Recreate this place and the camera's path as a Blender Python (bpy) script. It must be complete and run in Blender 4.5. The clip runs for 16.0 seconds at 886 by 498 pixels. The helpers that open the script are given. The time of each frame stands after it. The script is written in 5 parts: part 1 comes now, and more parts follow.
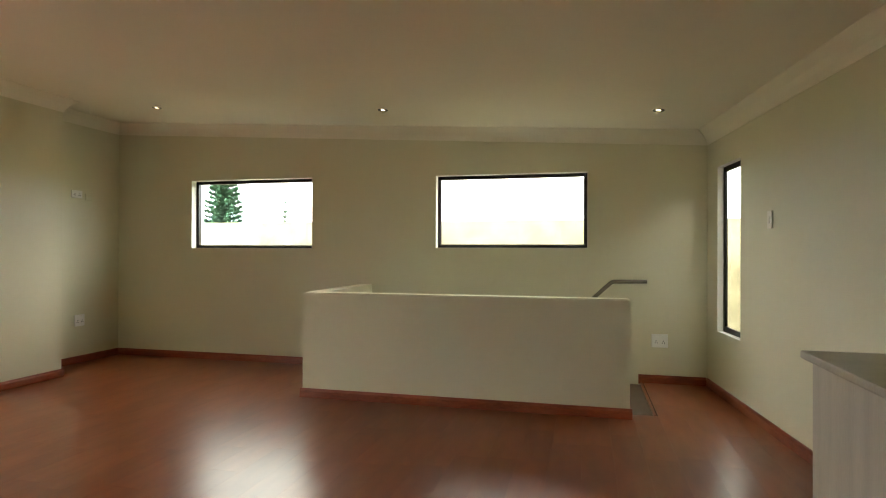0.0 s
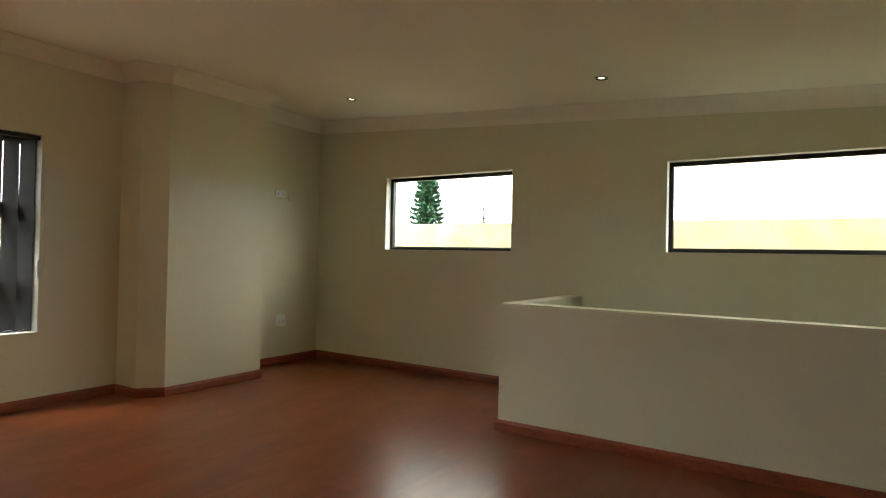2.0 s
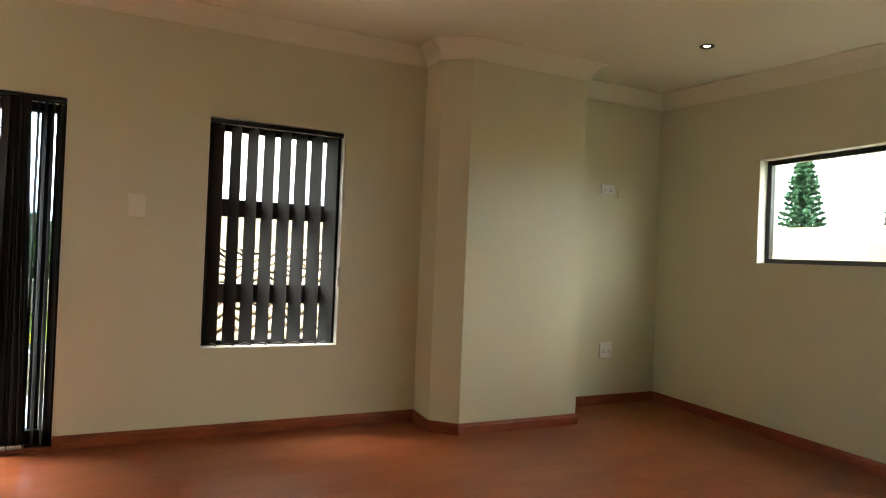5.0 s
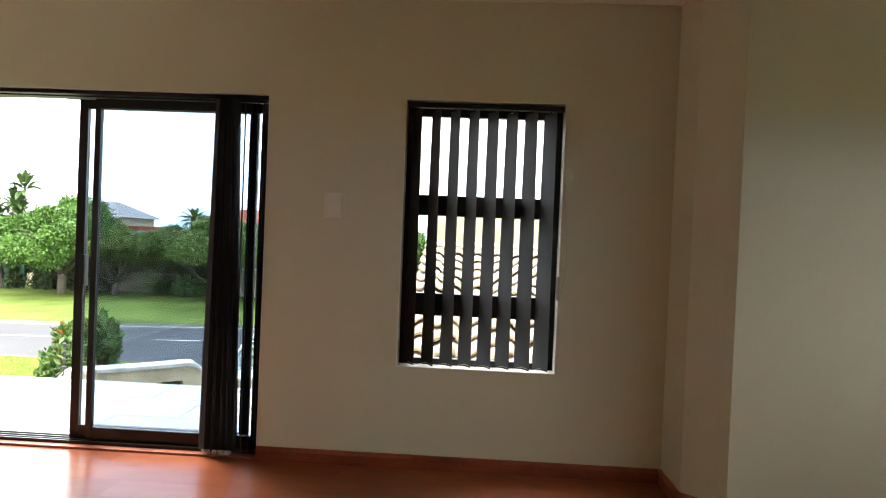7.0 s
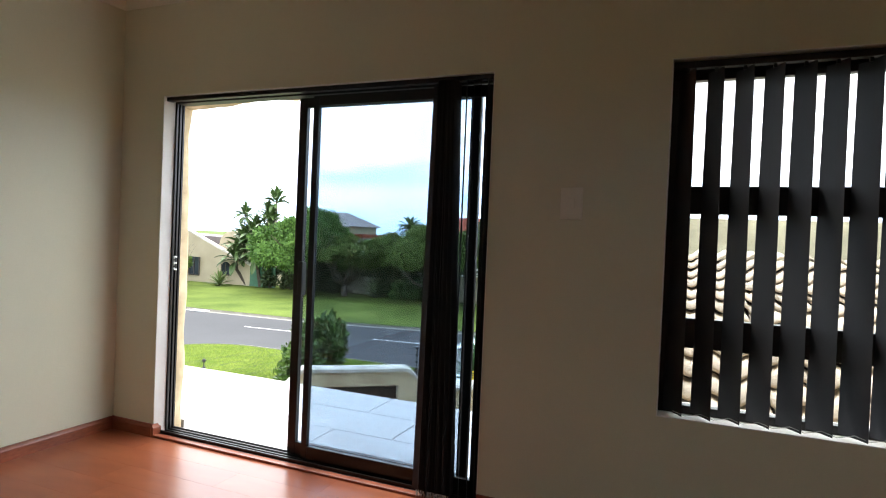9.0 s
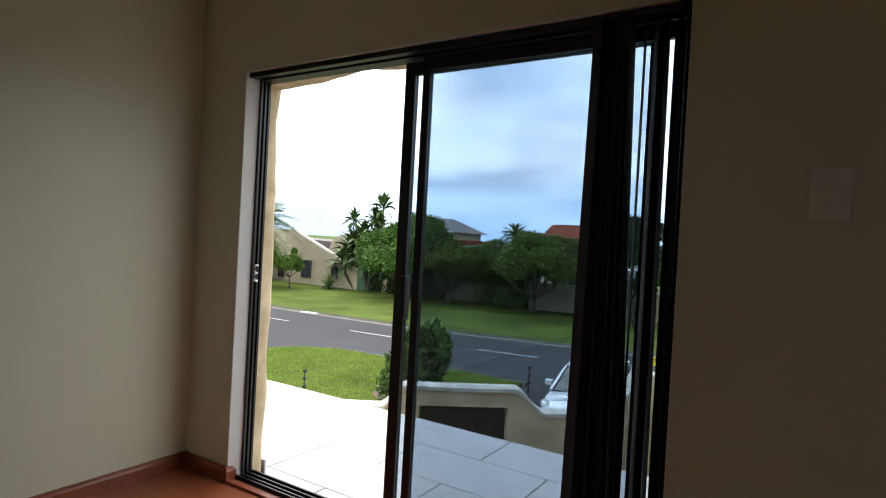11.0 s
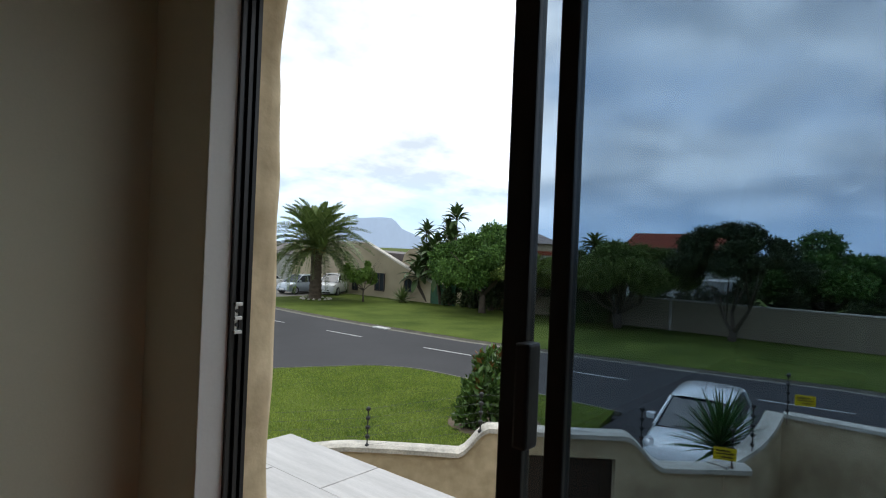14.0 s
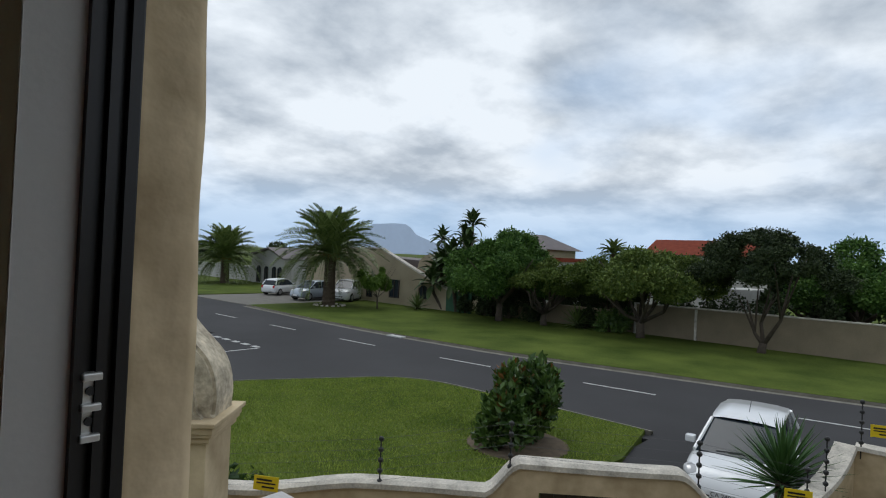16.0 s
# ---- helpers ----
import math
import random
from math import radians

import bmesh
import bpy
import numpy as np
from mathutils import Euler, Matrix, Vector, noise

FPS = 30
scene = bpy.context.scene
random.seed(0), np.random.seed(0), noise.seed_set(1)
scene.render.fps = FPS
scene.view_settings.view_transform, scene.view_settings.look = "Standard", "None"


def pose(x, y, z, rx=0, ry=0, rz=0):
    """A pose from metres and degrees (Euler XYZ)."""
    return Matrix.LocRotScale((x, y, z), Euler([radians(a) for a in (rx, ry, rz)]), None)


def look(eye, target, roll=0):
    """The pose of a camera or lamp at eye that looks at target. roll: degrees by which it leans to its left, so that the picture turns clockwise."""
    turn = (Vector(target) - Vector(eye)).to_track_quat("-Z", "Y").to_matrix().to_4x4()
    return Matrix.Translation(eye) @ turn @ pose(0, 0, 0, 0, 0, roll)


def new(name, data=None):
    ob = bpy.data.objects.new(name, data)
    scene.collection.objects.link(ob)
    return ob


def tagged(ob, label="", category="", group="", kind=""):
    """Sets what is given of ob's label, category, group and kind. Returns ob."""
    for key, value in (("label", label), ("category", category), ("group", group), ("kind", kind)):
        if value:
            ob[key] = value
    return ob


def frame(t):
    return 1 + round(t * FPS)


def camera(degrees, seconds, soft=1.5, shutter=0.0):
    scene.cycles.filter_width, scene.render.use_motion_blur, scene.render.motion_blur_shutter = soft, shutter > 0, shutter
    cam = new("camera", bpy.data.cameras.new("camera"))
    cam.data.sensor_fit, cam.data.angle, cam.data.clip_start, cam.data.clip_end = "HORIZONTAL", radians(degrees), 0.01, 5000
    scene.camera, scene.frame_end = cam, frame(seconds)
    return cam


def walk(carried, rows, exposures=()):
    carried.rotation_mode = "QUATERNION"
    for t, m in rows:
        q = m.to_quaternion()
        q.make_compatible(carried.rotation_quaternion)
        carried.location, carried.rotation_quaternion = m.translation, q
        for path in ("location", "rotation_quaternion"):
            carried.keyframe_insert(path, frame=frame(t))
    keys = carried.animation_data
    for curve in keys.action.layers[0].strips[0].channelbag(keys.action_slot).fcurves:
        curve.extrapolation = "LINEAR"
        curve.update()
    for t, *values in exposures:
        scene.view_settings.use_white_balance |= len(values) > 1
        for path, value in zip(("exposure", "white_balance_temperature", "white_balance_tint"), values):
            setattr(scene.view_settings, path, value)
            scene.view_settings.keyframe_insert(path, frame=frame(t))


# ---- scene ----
cam = camera(74.5, 16.0, 1.1)
PATH = [
    (0, (0.531, 0.093, 1.265), (0.055, 2.036, 1.273), 0.2),
    (0.5, (0.453, 0.329, 1.294), (-0.179, 2.227, 1.296), 0.2),
    (1, (0.332, 0.573, 1.247), (-0.493, 2.395, 1.261), 0.6),
    (1.5, (0.179, 0.728, 1.259), (-0.76, 2.493, 1.274), 0.8),
    (2, (0.067, 0.979, 1.234), (-1.019, 2.658, 1.258), 1.2),
    (2.5, (-0.026, 1.178, 1.233), (-1.285, 2.732, 1.256), 1.4),
    (3, (-0.191, 1.399, 1.227), (-1.603, 2.815, 1.252), 1.8),
    (3.5, (-0.348, 1.555, 1.238), (-1.854, 2.872, 1.261), 2.1),
    (4, (-0.546, 1.689, 1.249), (-2.157, 2.873, 1.266), 2.2),
    (4.2, (-0.62, 1.75, 1.239), (-2.28, 2.865, 1.259), 2.3),
    (6.3, (-1.345, 2.44, 1.325), (-3.329, 2.694, 1.295), 2.4),
    (6.5, (-1.432, 2.482, 1.331), (-3.425, 2.635, 1.291), 2.5),
    (7, (-1.688, 2.552, 1.306), (-3.686, 2.464, 1.28), 2.4),
    (7.5, (-1.855, 2.503, 1.29), (-3.842, 2.276, 1.269), 2.5),
    (8, (-2.051, 2.457, 1.306), (-4.006, 2.036, 1.278), 2.4),
    (8.5, (-2.182, 2.384, 1.291), (-4.087, 1.773, 1.261), 2.4),
    (9, (-2.338, 2.241, 1.296), (-4.187, 1.479, 1.265), 2.4),
    (9.5, (-2.473, 2.112, 1.291), (-4.276, 1.245, 1.259), 2.6),
    (10, (-2.663, 1.983, 1.277), (-4.416, 1.022, 1.249), 2.7),
    (10.2, (-2.746, 1.924, 1.282), (-4.485, 0.937, 1.253), 2.8),
    (12.3, (-3.547, 1.373, 1.301), (-5.154, 0.183, 1.289), 2.7),
    (12.5, (-3.636, 1.285, 1.295), (-5.232, 0.08, 1.283), 2.5),
    (13, (-3.825, 1.08, 1.3), (-5.391, -0.165, 1.291), 2.5),
    (13.5, (-3.973, 0.958, 1.294), (-5.523, -0.306, 1.292), 2.5),
    (14, (-4.175, 0.798, 1.3), (-5.713, -0.481, 1.302), 2.4),
    (14.5, (-4.324, 0.646, 1.293), (-5.849, -0.648, 1.299), 2.2),
    (15, (-4.481, 0.457, 1.301), (-5.997, -0.847, 1.312), 2.2),
    (15.5, (-4.624, 0.332, 1.307), (-6.136, -0.978, 1.324), 2.4),
    (16, (-4.81, 0.128, 1.299), (-6.315, -1.189, 1.32), 2.6),
]

# ---- exposure along the walk ----
EXPOSURES = [(0.0, 4.41, 7450, 6), (1.0, 4.21, 7450, 6), (2.0, 3.96, 7400, 6), (3.0, 4.16, 7400, 6), (4.0, 4.46, 7400, 6), (6.5, 4.08, 6850, 8), (7.5, 3.63, 6500, 9), (9.0, 3.01, 6350, 9), (10.0, 2.53, 6400, 9), (12.5, 1.3, 6450, 9), (13.5, 1.05, 6300, 8), (14.5, 0.56, 6150, 8), (15.5, 0.2, 6100, 8), (16.0, 0.04, 6100, 8)]
walk(cam, [(t, look(eye, target, roll)) for t, eye, target, roll in PATH], EXPOSURES)

# ---- world and sun: overcast with broken cloud ----
SUN_ELEV, SUN_ROT = radians(62), radians(215)
world = bpy.data.worlds.new("overcast_sky")
scene.world = world
world.use_nodes = True
wn, wl = world.node_tree.nodes, world.node_tree.links
wn.clear()


def wnode(kind, **values):
    n = wn.new(kind)
    for key, v in values.items():
        n.inputs[key].default_value = v
    return n


w_out, w_bg = wn.new("ShaderNodeOutputWorld"), wn.new("ShaderNodeBackground")
w_sky = wn.new("ShaderNodeTexSky")
w_sky.sky_type, w_sky.sun_disc = "NISHITA", False
w_sky.sun_elevation, w_sky.sun_rotation = SUN_ELEV, SUN_ROT
w_tc, w_sep, w_com = wn.new("ShaderNodeTexCoord"), wn.new("ShaderNodeSeparateXYZ"), wn.new("ShaderNodeCombineXYZ")
wl.new(w_tc.outputs["Generated"], w_sep.inputs[0])
w_h = wn.new("ShaderNodeMath"); w_h.operation = "MAXIMUM"; w_h.inputs[1].default_value = 0.0
wl.new(w_sep.outputs["Z"], w_h.inputs[0])
w_add = wn.new("ShaderNodeMath"); w_add.operation = "ADD"; w_add.inputs[1].default_value = 0.28
wl.new(w_h.outputs[0], w_add.inputs[0])
for axis in "XY":
    d = wn.new("ShaderNodeMath"); d.operation = "DIVIDE"
    wl.new(w_sep.outputs[axis], d.inputs[0]); wl.new(w_add.outputs[0], d.inputs[1]); wl.new(d.outputs[0], w_com.inputs[axis])
cloud_fine = wnode("ShaderNodeTexNoise", Scale=2.1, Detail=9.0, Roughness=0.55, Distortion=0.1)
cloud_big = wnode("ShaderNodeTexNoise", Scale=0.8, Detail=4.0, Roughness=0.5)
for n in (cloud_fine, cloud_big):
    wl.new(w_com.outputs[0], n.inputs["Vector"])
shade = wn.new("ShaderNodeValToRGB")
shade.color_ramp.elements[0].position, shade.color_ramp.elements[0].color = 0.38, (4.4, 4.8, 5.3, 1)
shade.color_ramp.elements[1].position, shade.color_ramp.elements[1].color = 0.59, (8.6, 8.8, 9.0, 1)
wl.new(cloud_fine.outputs["Fac"], shade.inputs[0])
cover = wn.new("ShaderNodeMapRange")
cover.inputs["From Min"].default_value, cover.inputs["From Max"].default_value = 0.30, 0.46
cover.inputs["To Min"].default_value, cover.inputs["To Max"].default_value = 0.55, 1.0
wl.new(cloud_big.outputs["Fac"], cover.inputs["Value"])
low_clear = wn.new("ShaderNodeMapRange"); low_clear.interpolation_type = "SMOOTHSTEP"
low_clear.inputs["From Min"].default_value, low_clear.inputs["From Max"].default_value = 0.03, 0.15
low_clear.inputs["To Min"].default_value, low_clear.inputs["To Max"].default_value = 0.3, 1.0
wl.new(w_sep.outputs["Z"], low_clear.inputs["Value"])
veil = wn.new("ShaderNodeMath"); veil.operation = "MULTIPLY"
wl.new(cover.outputs["Result"], veil.inputs[0]); wl.new(low_clear.outputs["Result"], veil.inputs[1])
w_mix = wn.new("ShaderNodeMix"); w_mix.data_type = "RGBA"
wl.new(veil.outputs[0], w_mix.inputs["Factor"])
w_blue = wn.new("ShaderNodeMix"); w_blue.data_type = "RGBA"
w_blue.inputs["Factor"].default_value, w_blue.inputs["B"].default_value = 0.85, (3.6, 5.5, 8.2, 1)
wl.new(w_sky.outputs[0], w_blue.inputs["A"]); wl.new(w_blue.outputs["Result"], w_mix.inputs["A"]); wl.new(shade.outputs[0], w_mix.inputs["B"])
wl.new(w_mix.outputs["Result"], w_bg.inputs["Color"])
w_bg.inputs["Strength"].default_value = 0.1
wl.new(w_bg.outputs[0], w_out.inputs["Surface"])

sun_data = bpy.data.lights.new("sun", "SUN")
sun_data.energy, sun_data.angle, sun_data.color = 0.7, radians(30), (1.0, 0.96, 0.9)
sun = new("sun", sun_data)
sun.matrix_world = look((0, 0, 40), (0 - math.sin(SUN_ROT) * math.cos(SUN_ELEV), 0 - math.cos(SUN_ROT) * math.cos(SUN_ELEV), 40 - math.sin(SUN_ELEV)))


# ---- materials ----
def mat(name, col, rough=0.6, metal=0.0, vary=0.12, scale=3.0, fine=60.0, bump=0.08, spec=0.5, stretch=(1, 1, 1), col2=None, coat=0.0, rand=0.0):
    """A surface with variation at two scales, in metres of the object, and fine relief."""
    m = bpy.data.materials.new(name)
    m.use_nodes = True
    nt = m.node_tree
    N, L = nt.nodes, nt.links
    bsdf = N["Principled BSDF"]
    tc, mp = N.new("ShaderNodeTexCoord"), N.new("ShaderNodeMapping")
    mp.inputs["Scale"].default_value = stretch
    L.new(tc.outputs["Object"], mp.inputs[0])
    big, small = N.new("ShaderNodeTexNoise"), N.new("ShaderNodeTexNoise")
    big.inputs["Scale"].default_value, big.inputs["Detail"].default_value = scale, 5
    small.inputs["Scale"].default_value, small.inputs["Detail"].default_value = fine, 4
    for n in (big, small):
        L.new(mp.outputs[0], n.inputs["Vector"])
    ramp = N.new("ShaderNodeValToRGB")
    dark = [max(0, c * (1 - 1.6 * vary)) for c in col]
    light = [min(1, c * (1 + vary)) for c in (col2 or col)]
    ramp.color_ramp.elements[0].position, ramp.color_ramp.elements[0].color = 0.3, (*dark, 1)
    ramp.color_ramp.elements[1].position, ramp.color_ramp.elements[1].color = 0.7, (*light, 1)
    add = N.new("ShaderNodeMix"); add.data_type = "FLOAT"; add.inputs["Factor"].default_value = 0.35
    L.new(big.outputs["Fac"], add.inputs["A"]); L.new(small.outputs["Fac"], add.inputs["B"])
    L.new(add.outputs["Result"], ramp.inputs[0])
    last = ramp.outputs[0]
    if rand:
        info, hsv, mr = N.new("ShaderNodeObjectInfo"), N.new("ShaderNodeHueSaturation"), N.new("ShaderNodeMapRange")
        mr.inputs["To Min"].default_value, mr.inputs["To Max"].default_value = 1 - rand, 1 + rand
        L.new(info.outputs["Random"], mr.inputs["Value"]); L.new(mr.outputs["Result"], hsv.inputs["Value"])
        L.new(last, hsv.inputs["Color"])
        last = hsv.outputs[0]
    L.new(last, bsdf.inputs["Base Color"])
    bsdf.inputs["Roughness"].default_value, bsdf.inputs["Metallic"].default_value = rough, metal
    bsdf.inputs["Specular IOR Level"].default_value = spec
    if coat:
        bsdf.inputs["Coat Weight"].default_value, bsdf.inputs["Coat Roughness"].default_value = coat, 0.12
    if bump:
        b = N.new("ShaderNodeBump"); b.inputs["Strength"].default_value = bump; b.inputs["Distance"].default_value = 0.01
        L.new(small.outputs["Fac"], b.inputs["Height"]); L.new(b.outputs[0], bsdf.inputs["Normal"])
    return m


def leaf_mat(name, a, b, rough=0.6, gloss=0.18):
    """Leaves: each island of the mesh takes its own green between a and b."""
    m = bpy.data.materials.new(name)
    m.use_nodes = True
    N, L = m.node_tree.nodes, m.node_tree.links
    bsdf = N["Principled BSDF"]
    geo, tc, noise_n, ramp, mix = N.new("ShaderNodeNewGeometry"), N.new("ShaderNodeTexCoord"), N.new("ShaderNodeTexNoise"), N.new("ShaderNodeValToRGB"), N.new("ShaderNodeMix")
    noise_n.inputs["Scale"].default_value = 1.1
    L.new(tc.outputs["Object"], noise_n.inputs["Vector"])
    mix.data_type = "FLOAT"; mix.inputs["Factor"].default_value = 0.55
    L.new(geo.outputs["Random Per Island"], mix.inputs["A"]); L.new(noise_n.outputs["Fac"], mix.inputs["B"])
    ramp.color_ramp.elements[0].position, ramp.color_ramp.elements[0].color = 0.25, (*a, 1)
    ramp.color_ramp.elements[1].position, ramp.color_ramp.elements[1].color = 0.75, (*b, 1)
    L.new(mix.outputs["Result"], ramp.inputs[0]); L.new(ramp.outputs[0], bsdf.inputs["Base Color"])
    bsdf.inputs["Roughness"].default_value = rough
    bsdf.inputs["Specular IOR Level"].default_value = gloss
    return m


def glass_mat(name, tint, rough=0.0):
    """A thin pane: it lets light through in its tint and mirrors a little of it."""
    m = bpy.data.materials.new(name)
    m.use_nodes = True
    N, L = m.node_tree.nodes, m.node_tree.links
    N.clear()
    out, tr, gl, mix = N.new("ShaderNodeOutputMaterial"), N.new("ShaderNodeBsdfTransparent"), N.new("ShaderNodeBsdfGlossy"), N.new("ShaderNodeMixShader")
    tr.inputs[0].default_value, gl.inputs["Roughness"].default_value = (*tint, 1), rough
    mix.inputs[0].default_value = 0.045
    L.new(tr.outputs[0], mix.inputs[1]); L.new(gl.outputs[0], mix.inputs[2]); L.new(mix.outputs[0], out.inputs["Surface"])
    return m


def glow_mat(name, col, strength):
    m = bpy.data.materials.new(name)
    m.use_nodes = True
    b = m.node_tree.nodes["Principled BSDF"]
    b.inputs["Emission Color"].default_value, b.inputs["Emission Strength"].default_value = (*col, 1), strength
    return m


M_WALL = mat("cream_wall_paint", (0.715, 0.69, 0.53), 0.75, vary=0.03, scale=1.3, fine=140, bump=0.05)
M_SCROLL = mat("weathered_pale_plaster", (0.42, 0.35, 0.24), 0.9, vary=0.4, scale=5, fine=26, bump=0.7, col2=(0.56, 0.49, 0.37))
M_REVEAL = mat("white_reveal_paint", (0.85, 0.84, 0.80), 0.7, vary=0.03, fine=90, bump=0.05)
M_CEIL = mat("white_ceiling_paint", (0.84, 0.805, 0.69), 0.8, vary=0.025, scale=0.8, fine=120, bump=0.03)
M_FLOOR = mat("cherry_laminate", (0.25, 0.060, 0.026), 0.285, vary=0.10, scale=1.3, fine=5, bump=0.0, spec=0.42, stretch=(2.0, 0.6, 1), col2=(0.31, 0.092, 0.036), rand=0.03)
M_SUB = mat("floor_underlay", (0.09, 0.03, 0.015), 0.6)
M_SKIRT = mat("cherry_skirting_wood", (0.23, 0.055, 0.025), 0.35, vary=0.2, scale=3, fine=25, bump=0.02, stretch=(1, 1, 4), col2=(0.33, 0.09, 0.04))
M_ALU = mat("dark_bronze_aluminium", (0.018, 0.017, 0.017), 0.38, 0.3, vary=0.15, bump=0.01)
M_STEEL = mat("brushed_steel", (0.20, 0.175, 0.145), 0.38, 0.8, vary=0.08, fine=200, bump=0.02)
M_STRIKE = mat("zinc_strike_plate", (0.62, 0.62, 0.6), 0.35, 0.7, vary=0.1)
M_BLIND = mat("charcoal_blind_fabric", (0.035, 0.036, 0.042), 0.85, vary=0.12, fine=300, bump=0.06)
M_CHAIN = mat("white_plastic_chain", (0.6, 0.6, 0.58), 0.4, vary=0.05)
M_PLASTIC = mat("white_socket_plastic", (0.88, 0.88, 0.86), 0.35, vary=0.03, bump=0.0)
M_SWITCH = mat("cream_switch_plastic", (0.83, 0.80, 0.69), 0.35, vary=0.03, bump=0.0)
M_HOLE = mat("dark_socket_holes", (0.02, 0.02, 0.02), 0.7)
M_CAB = mat("limewashed_oak_board", (0.50, 0.46, 0.39), 0.5, vary=0.10, scale=2.5, fine=45, bump=0.03, stretch=(6, 6, 0.5))
M_TOP = mat("grey_stone_top", (0.42, 0.38, 0.31), 0.35, vary=0.1, scale=8, fine=90, bump=0.01)
M_STEP = mat("stair_carpet", (0.16, 0.11, 0.075), 0.8, vary=0.15, fine=120, bump=0.1)
M_PLASTER = mat("beige_textured_plaster", (0.50, 0.375, 0.215), 0.85, vary=0.22, scale=2.2, fine=7, bump=0.7, col2=(0.54, 0.44, 0.285))
# Same plaster as M_PLASTER, rougher; the jamb's daylight is put into its paler tone.
M_JAMB = mat("lit_trowelled_beige_plaster", (0.50, 0.37, 0.205), 0.85, vary=0.2, scale=4.5, fine=11, bump=0.9, col2=(0.66, 0.53, 0.34))
M_COPING = mat("weathered_white_coping", (0.55, 0.51, 0.44), 0.8, vary=0.28, scale=5, fine=40, bump=0.35)
M_HOUSEW = mat("cream_house_plaster", (0.37, 0.31, 0.21), 0.85, vary=0.1, scale=0.9, fine=20, bump=0.2)
M_NWALL = mat("stained_cream_garden_wall", (0.41, 0.37, 0.26), 0.85, vary=0.26, scale=3.2, fine=24, bump=0.3)
M_GWALL = mat("taupe_garden_wall", (0.25, 0.205, 0.14), 0.85, vary=0.14, scale=1.0, fine=18, bump=0.2, spec=0.2)
M_WHITEW = mat("white_house_wall", (0.45, 0.44, 0.41), 0.8, vary=0.1, scale=0.8)
M_TILE = mat("pale_grey_porcelain", (0.44, 0.42, 0.405), 0.32, vary=0.16, scale=2.5, fine=34, bump=0.03, stretch=(6, 0.6, 1), rand=0.06)
M_GROUT = mat("grey_grout", (0.2, 0.2, 0.2), 0.9)
M_ROOFT = mat("pale_clay_roof_tile", (0.45, 0.375, 0.30), 0.8, vary=0.3, scale=7, fine=50, bump=0.25, rand=0.2)
M_ROOFD = mat("roof_underlay", (0.05, 0.04, 0.035), 0.9)
M_ROOFG = mat("grey_roof_sheet", (0.13, 0.11, 0.11), 0.7, vary=0.15, scale=2)
M_ROOFR = mat("red_roof_tile", (0.19, 0.04, 0.02), 0.85, vary=0.2, scale=2.5, fine=16, spec=0.15)
M_ASPHALT = mat("worn_asphalt", (0.046, 0.045, 0.047), 0.9, vary=0.2, scale=0.22, fine=70, bump=0.15, spec=0.25)
M_GRASS = mat("mown_grass", (0.052, 0.086, 0.014), 0.9, vary=0.22, scale=0.4, fine=18, bump=0.6, col2=(0.098, 0.125, 0.025), spec=0.06)
M_KERB = mat("concrete_kerb", (0.2, 0.185, 0.15), 0.9, vary=0.2, scale=2, fine=30, bump=0.2)
M_PAINT = mat("road_marking_paint", (0.52, 0.52, 0.50), 0.8, vary=0.3, scale=6, fine=40)
M_PAVE = mat("yard_paving", (0.15, 0.14, 0.12), 0.85, vary=0.15, scale=2)
M_GATE = mat("dark_stained_timber", (0.035, 0.022, 0.014), 0.5, vary=0.25, scale=4, stretch=(8, 8, 0.6))
M_GREEN = mat("green_painted_fence", (0.03, 0.10, 0.05), 0.6, vary=0.15)
M_BARK = mat("rough_bark", (0.075, 0.058, 0.042), 0.9, vary=0.3, scale=6, fine=30, bump=0.5)
M_PALMB = mat("palm_trunk_bark", (0.085, 0.062, 0.04), 0.9, vary=0.35, scale=9, fine=30, bump=0.8)
M_SOIL = mat("bare_soil", (0.13, 0.095, 0.06), 0.95, vary=0.25, scale=6)
M_WHITECAR = mat("white_car_paint", (0.72, 0.73, 0.74), 0.25, vary=0.02, bump=0.0, coat=0.6)
M_SILVERCAR = mat("silver_blue_car_paint", (0.34, 0.39, 0.44), 0.3, 0.3, vary=0.02, bump=0.0, coat=0.6)
M_CARGLASS = mat("dark_car_glass", (0.018, 0.026, 0.034), 0.12, vary=0.1, bump=0.0, spec=0.3)
M_TYRE = mat("black_rubber", (0.02, 0.02, 0.02), 0.8)
M_RIM = mat("alloy_rim", (0.4, 0.4, 0.42), 0.35, 0.8, vary=0.05)
M_LAMP = mat("clear_car_lamp", (0.5, 0.5, 0.5), 0.12, 0.3, vary=0.1, bump=0.0)
M_REDLAMP = mat("red_car_lamp", (0.4, 0.02, 0.02), 0.2, vary=0.1, bump=0.0)
M_YELLOW = mat("yellow_sign_plate", (0.75, 0.56, 0.01), 0.5, vary=0.06)
M_BLACK = mat("black_plastic", (0.015, 0.015, 0.015), 0.5)
M_WIRE = mat("fence_wire", (0.12, 0.12, 0.12), 0.4, 0.8)
M_TREE_A = leaf_mat("mid_green_leaves", (0.026, 0.068, 0.014), (0.120, 0.215, 0.042))
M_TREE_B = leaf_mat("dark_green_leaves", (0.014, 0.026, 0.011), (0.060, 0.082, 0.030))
M_TREE_C = leaf_mat("olive_green_leaves", (0.046, 0.082, 0.018), (0.170, 0.220, 0.048))
M_TREE_D = leaf_mat("bright_green_leaves", (0.05, 0.10, 0.012), (0.14, 0.22, 0.035))
M_PALM = leaf_mat("palm_fronds", (0.055, 0.092, 0.022), (0.21, 0.265, 0.080), 0.5, 0.3)
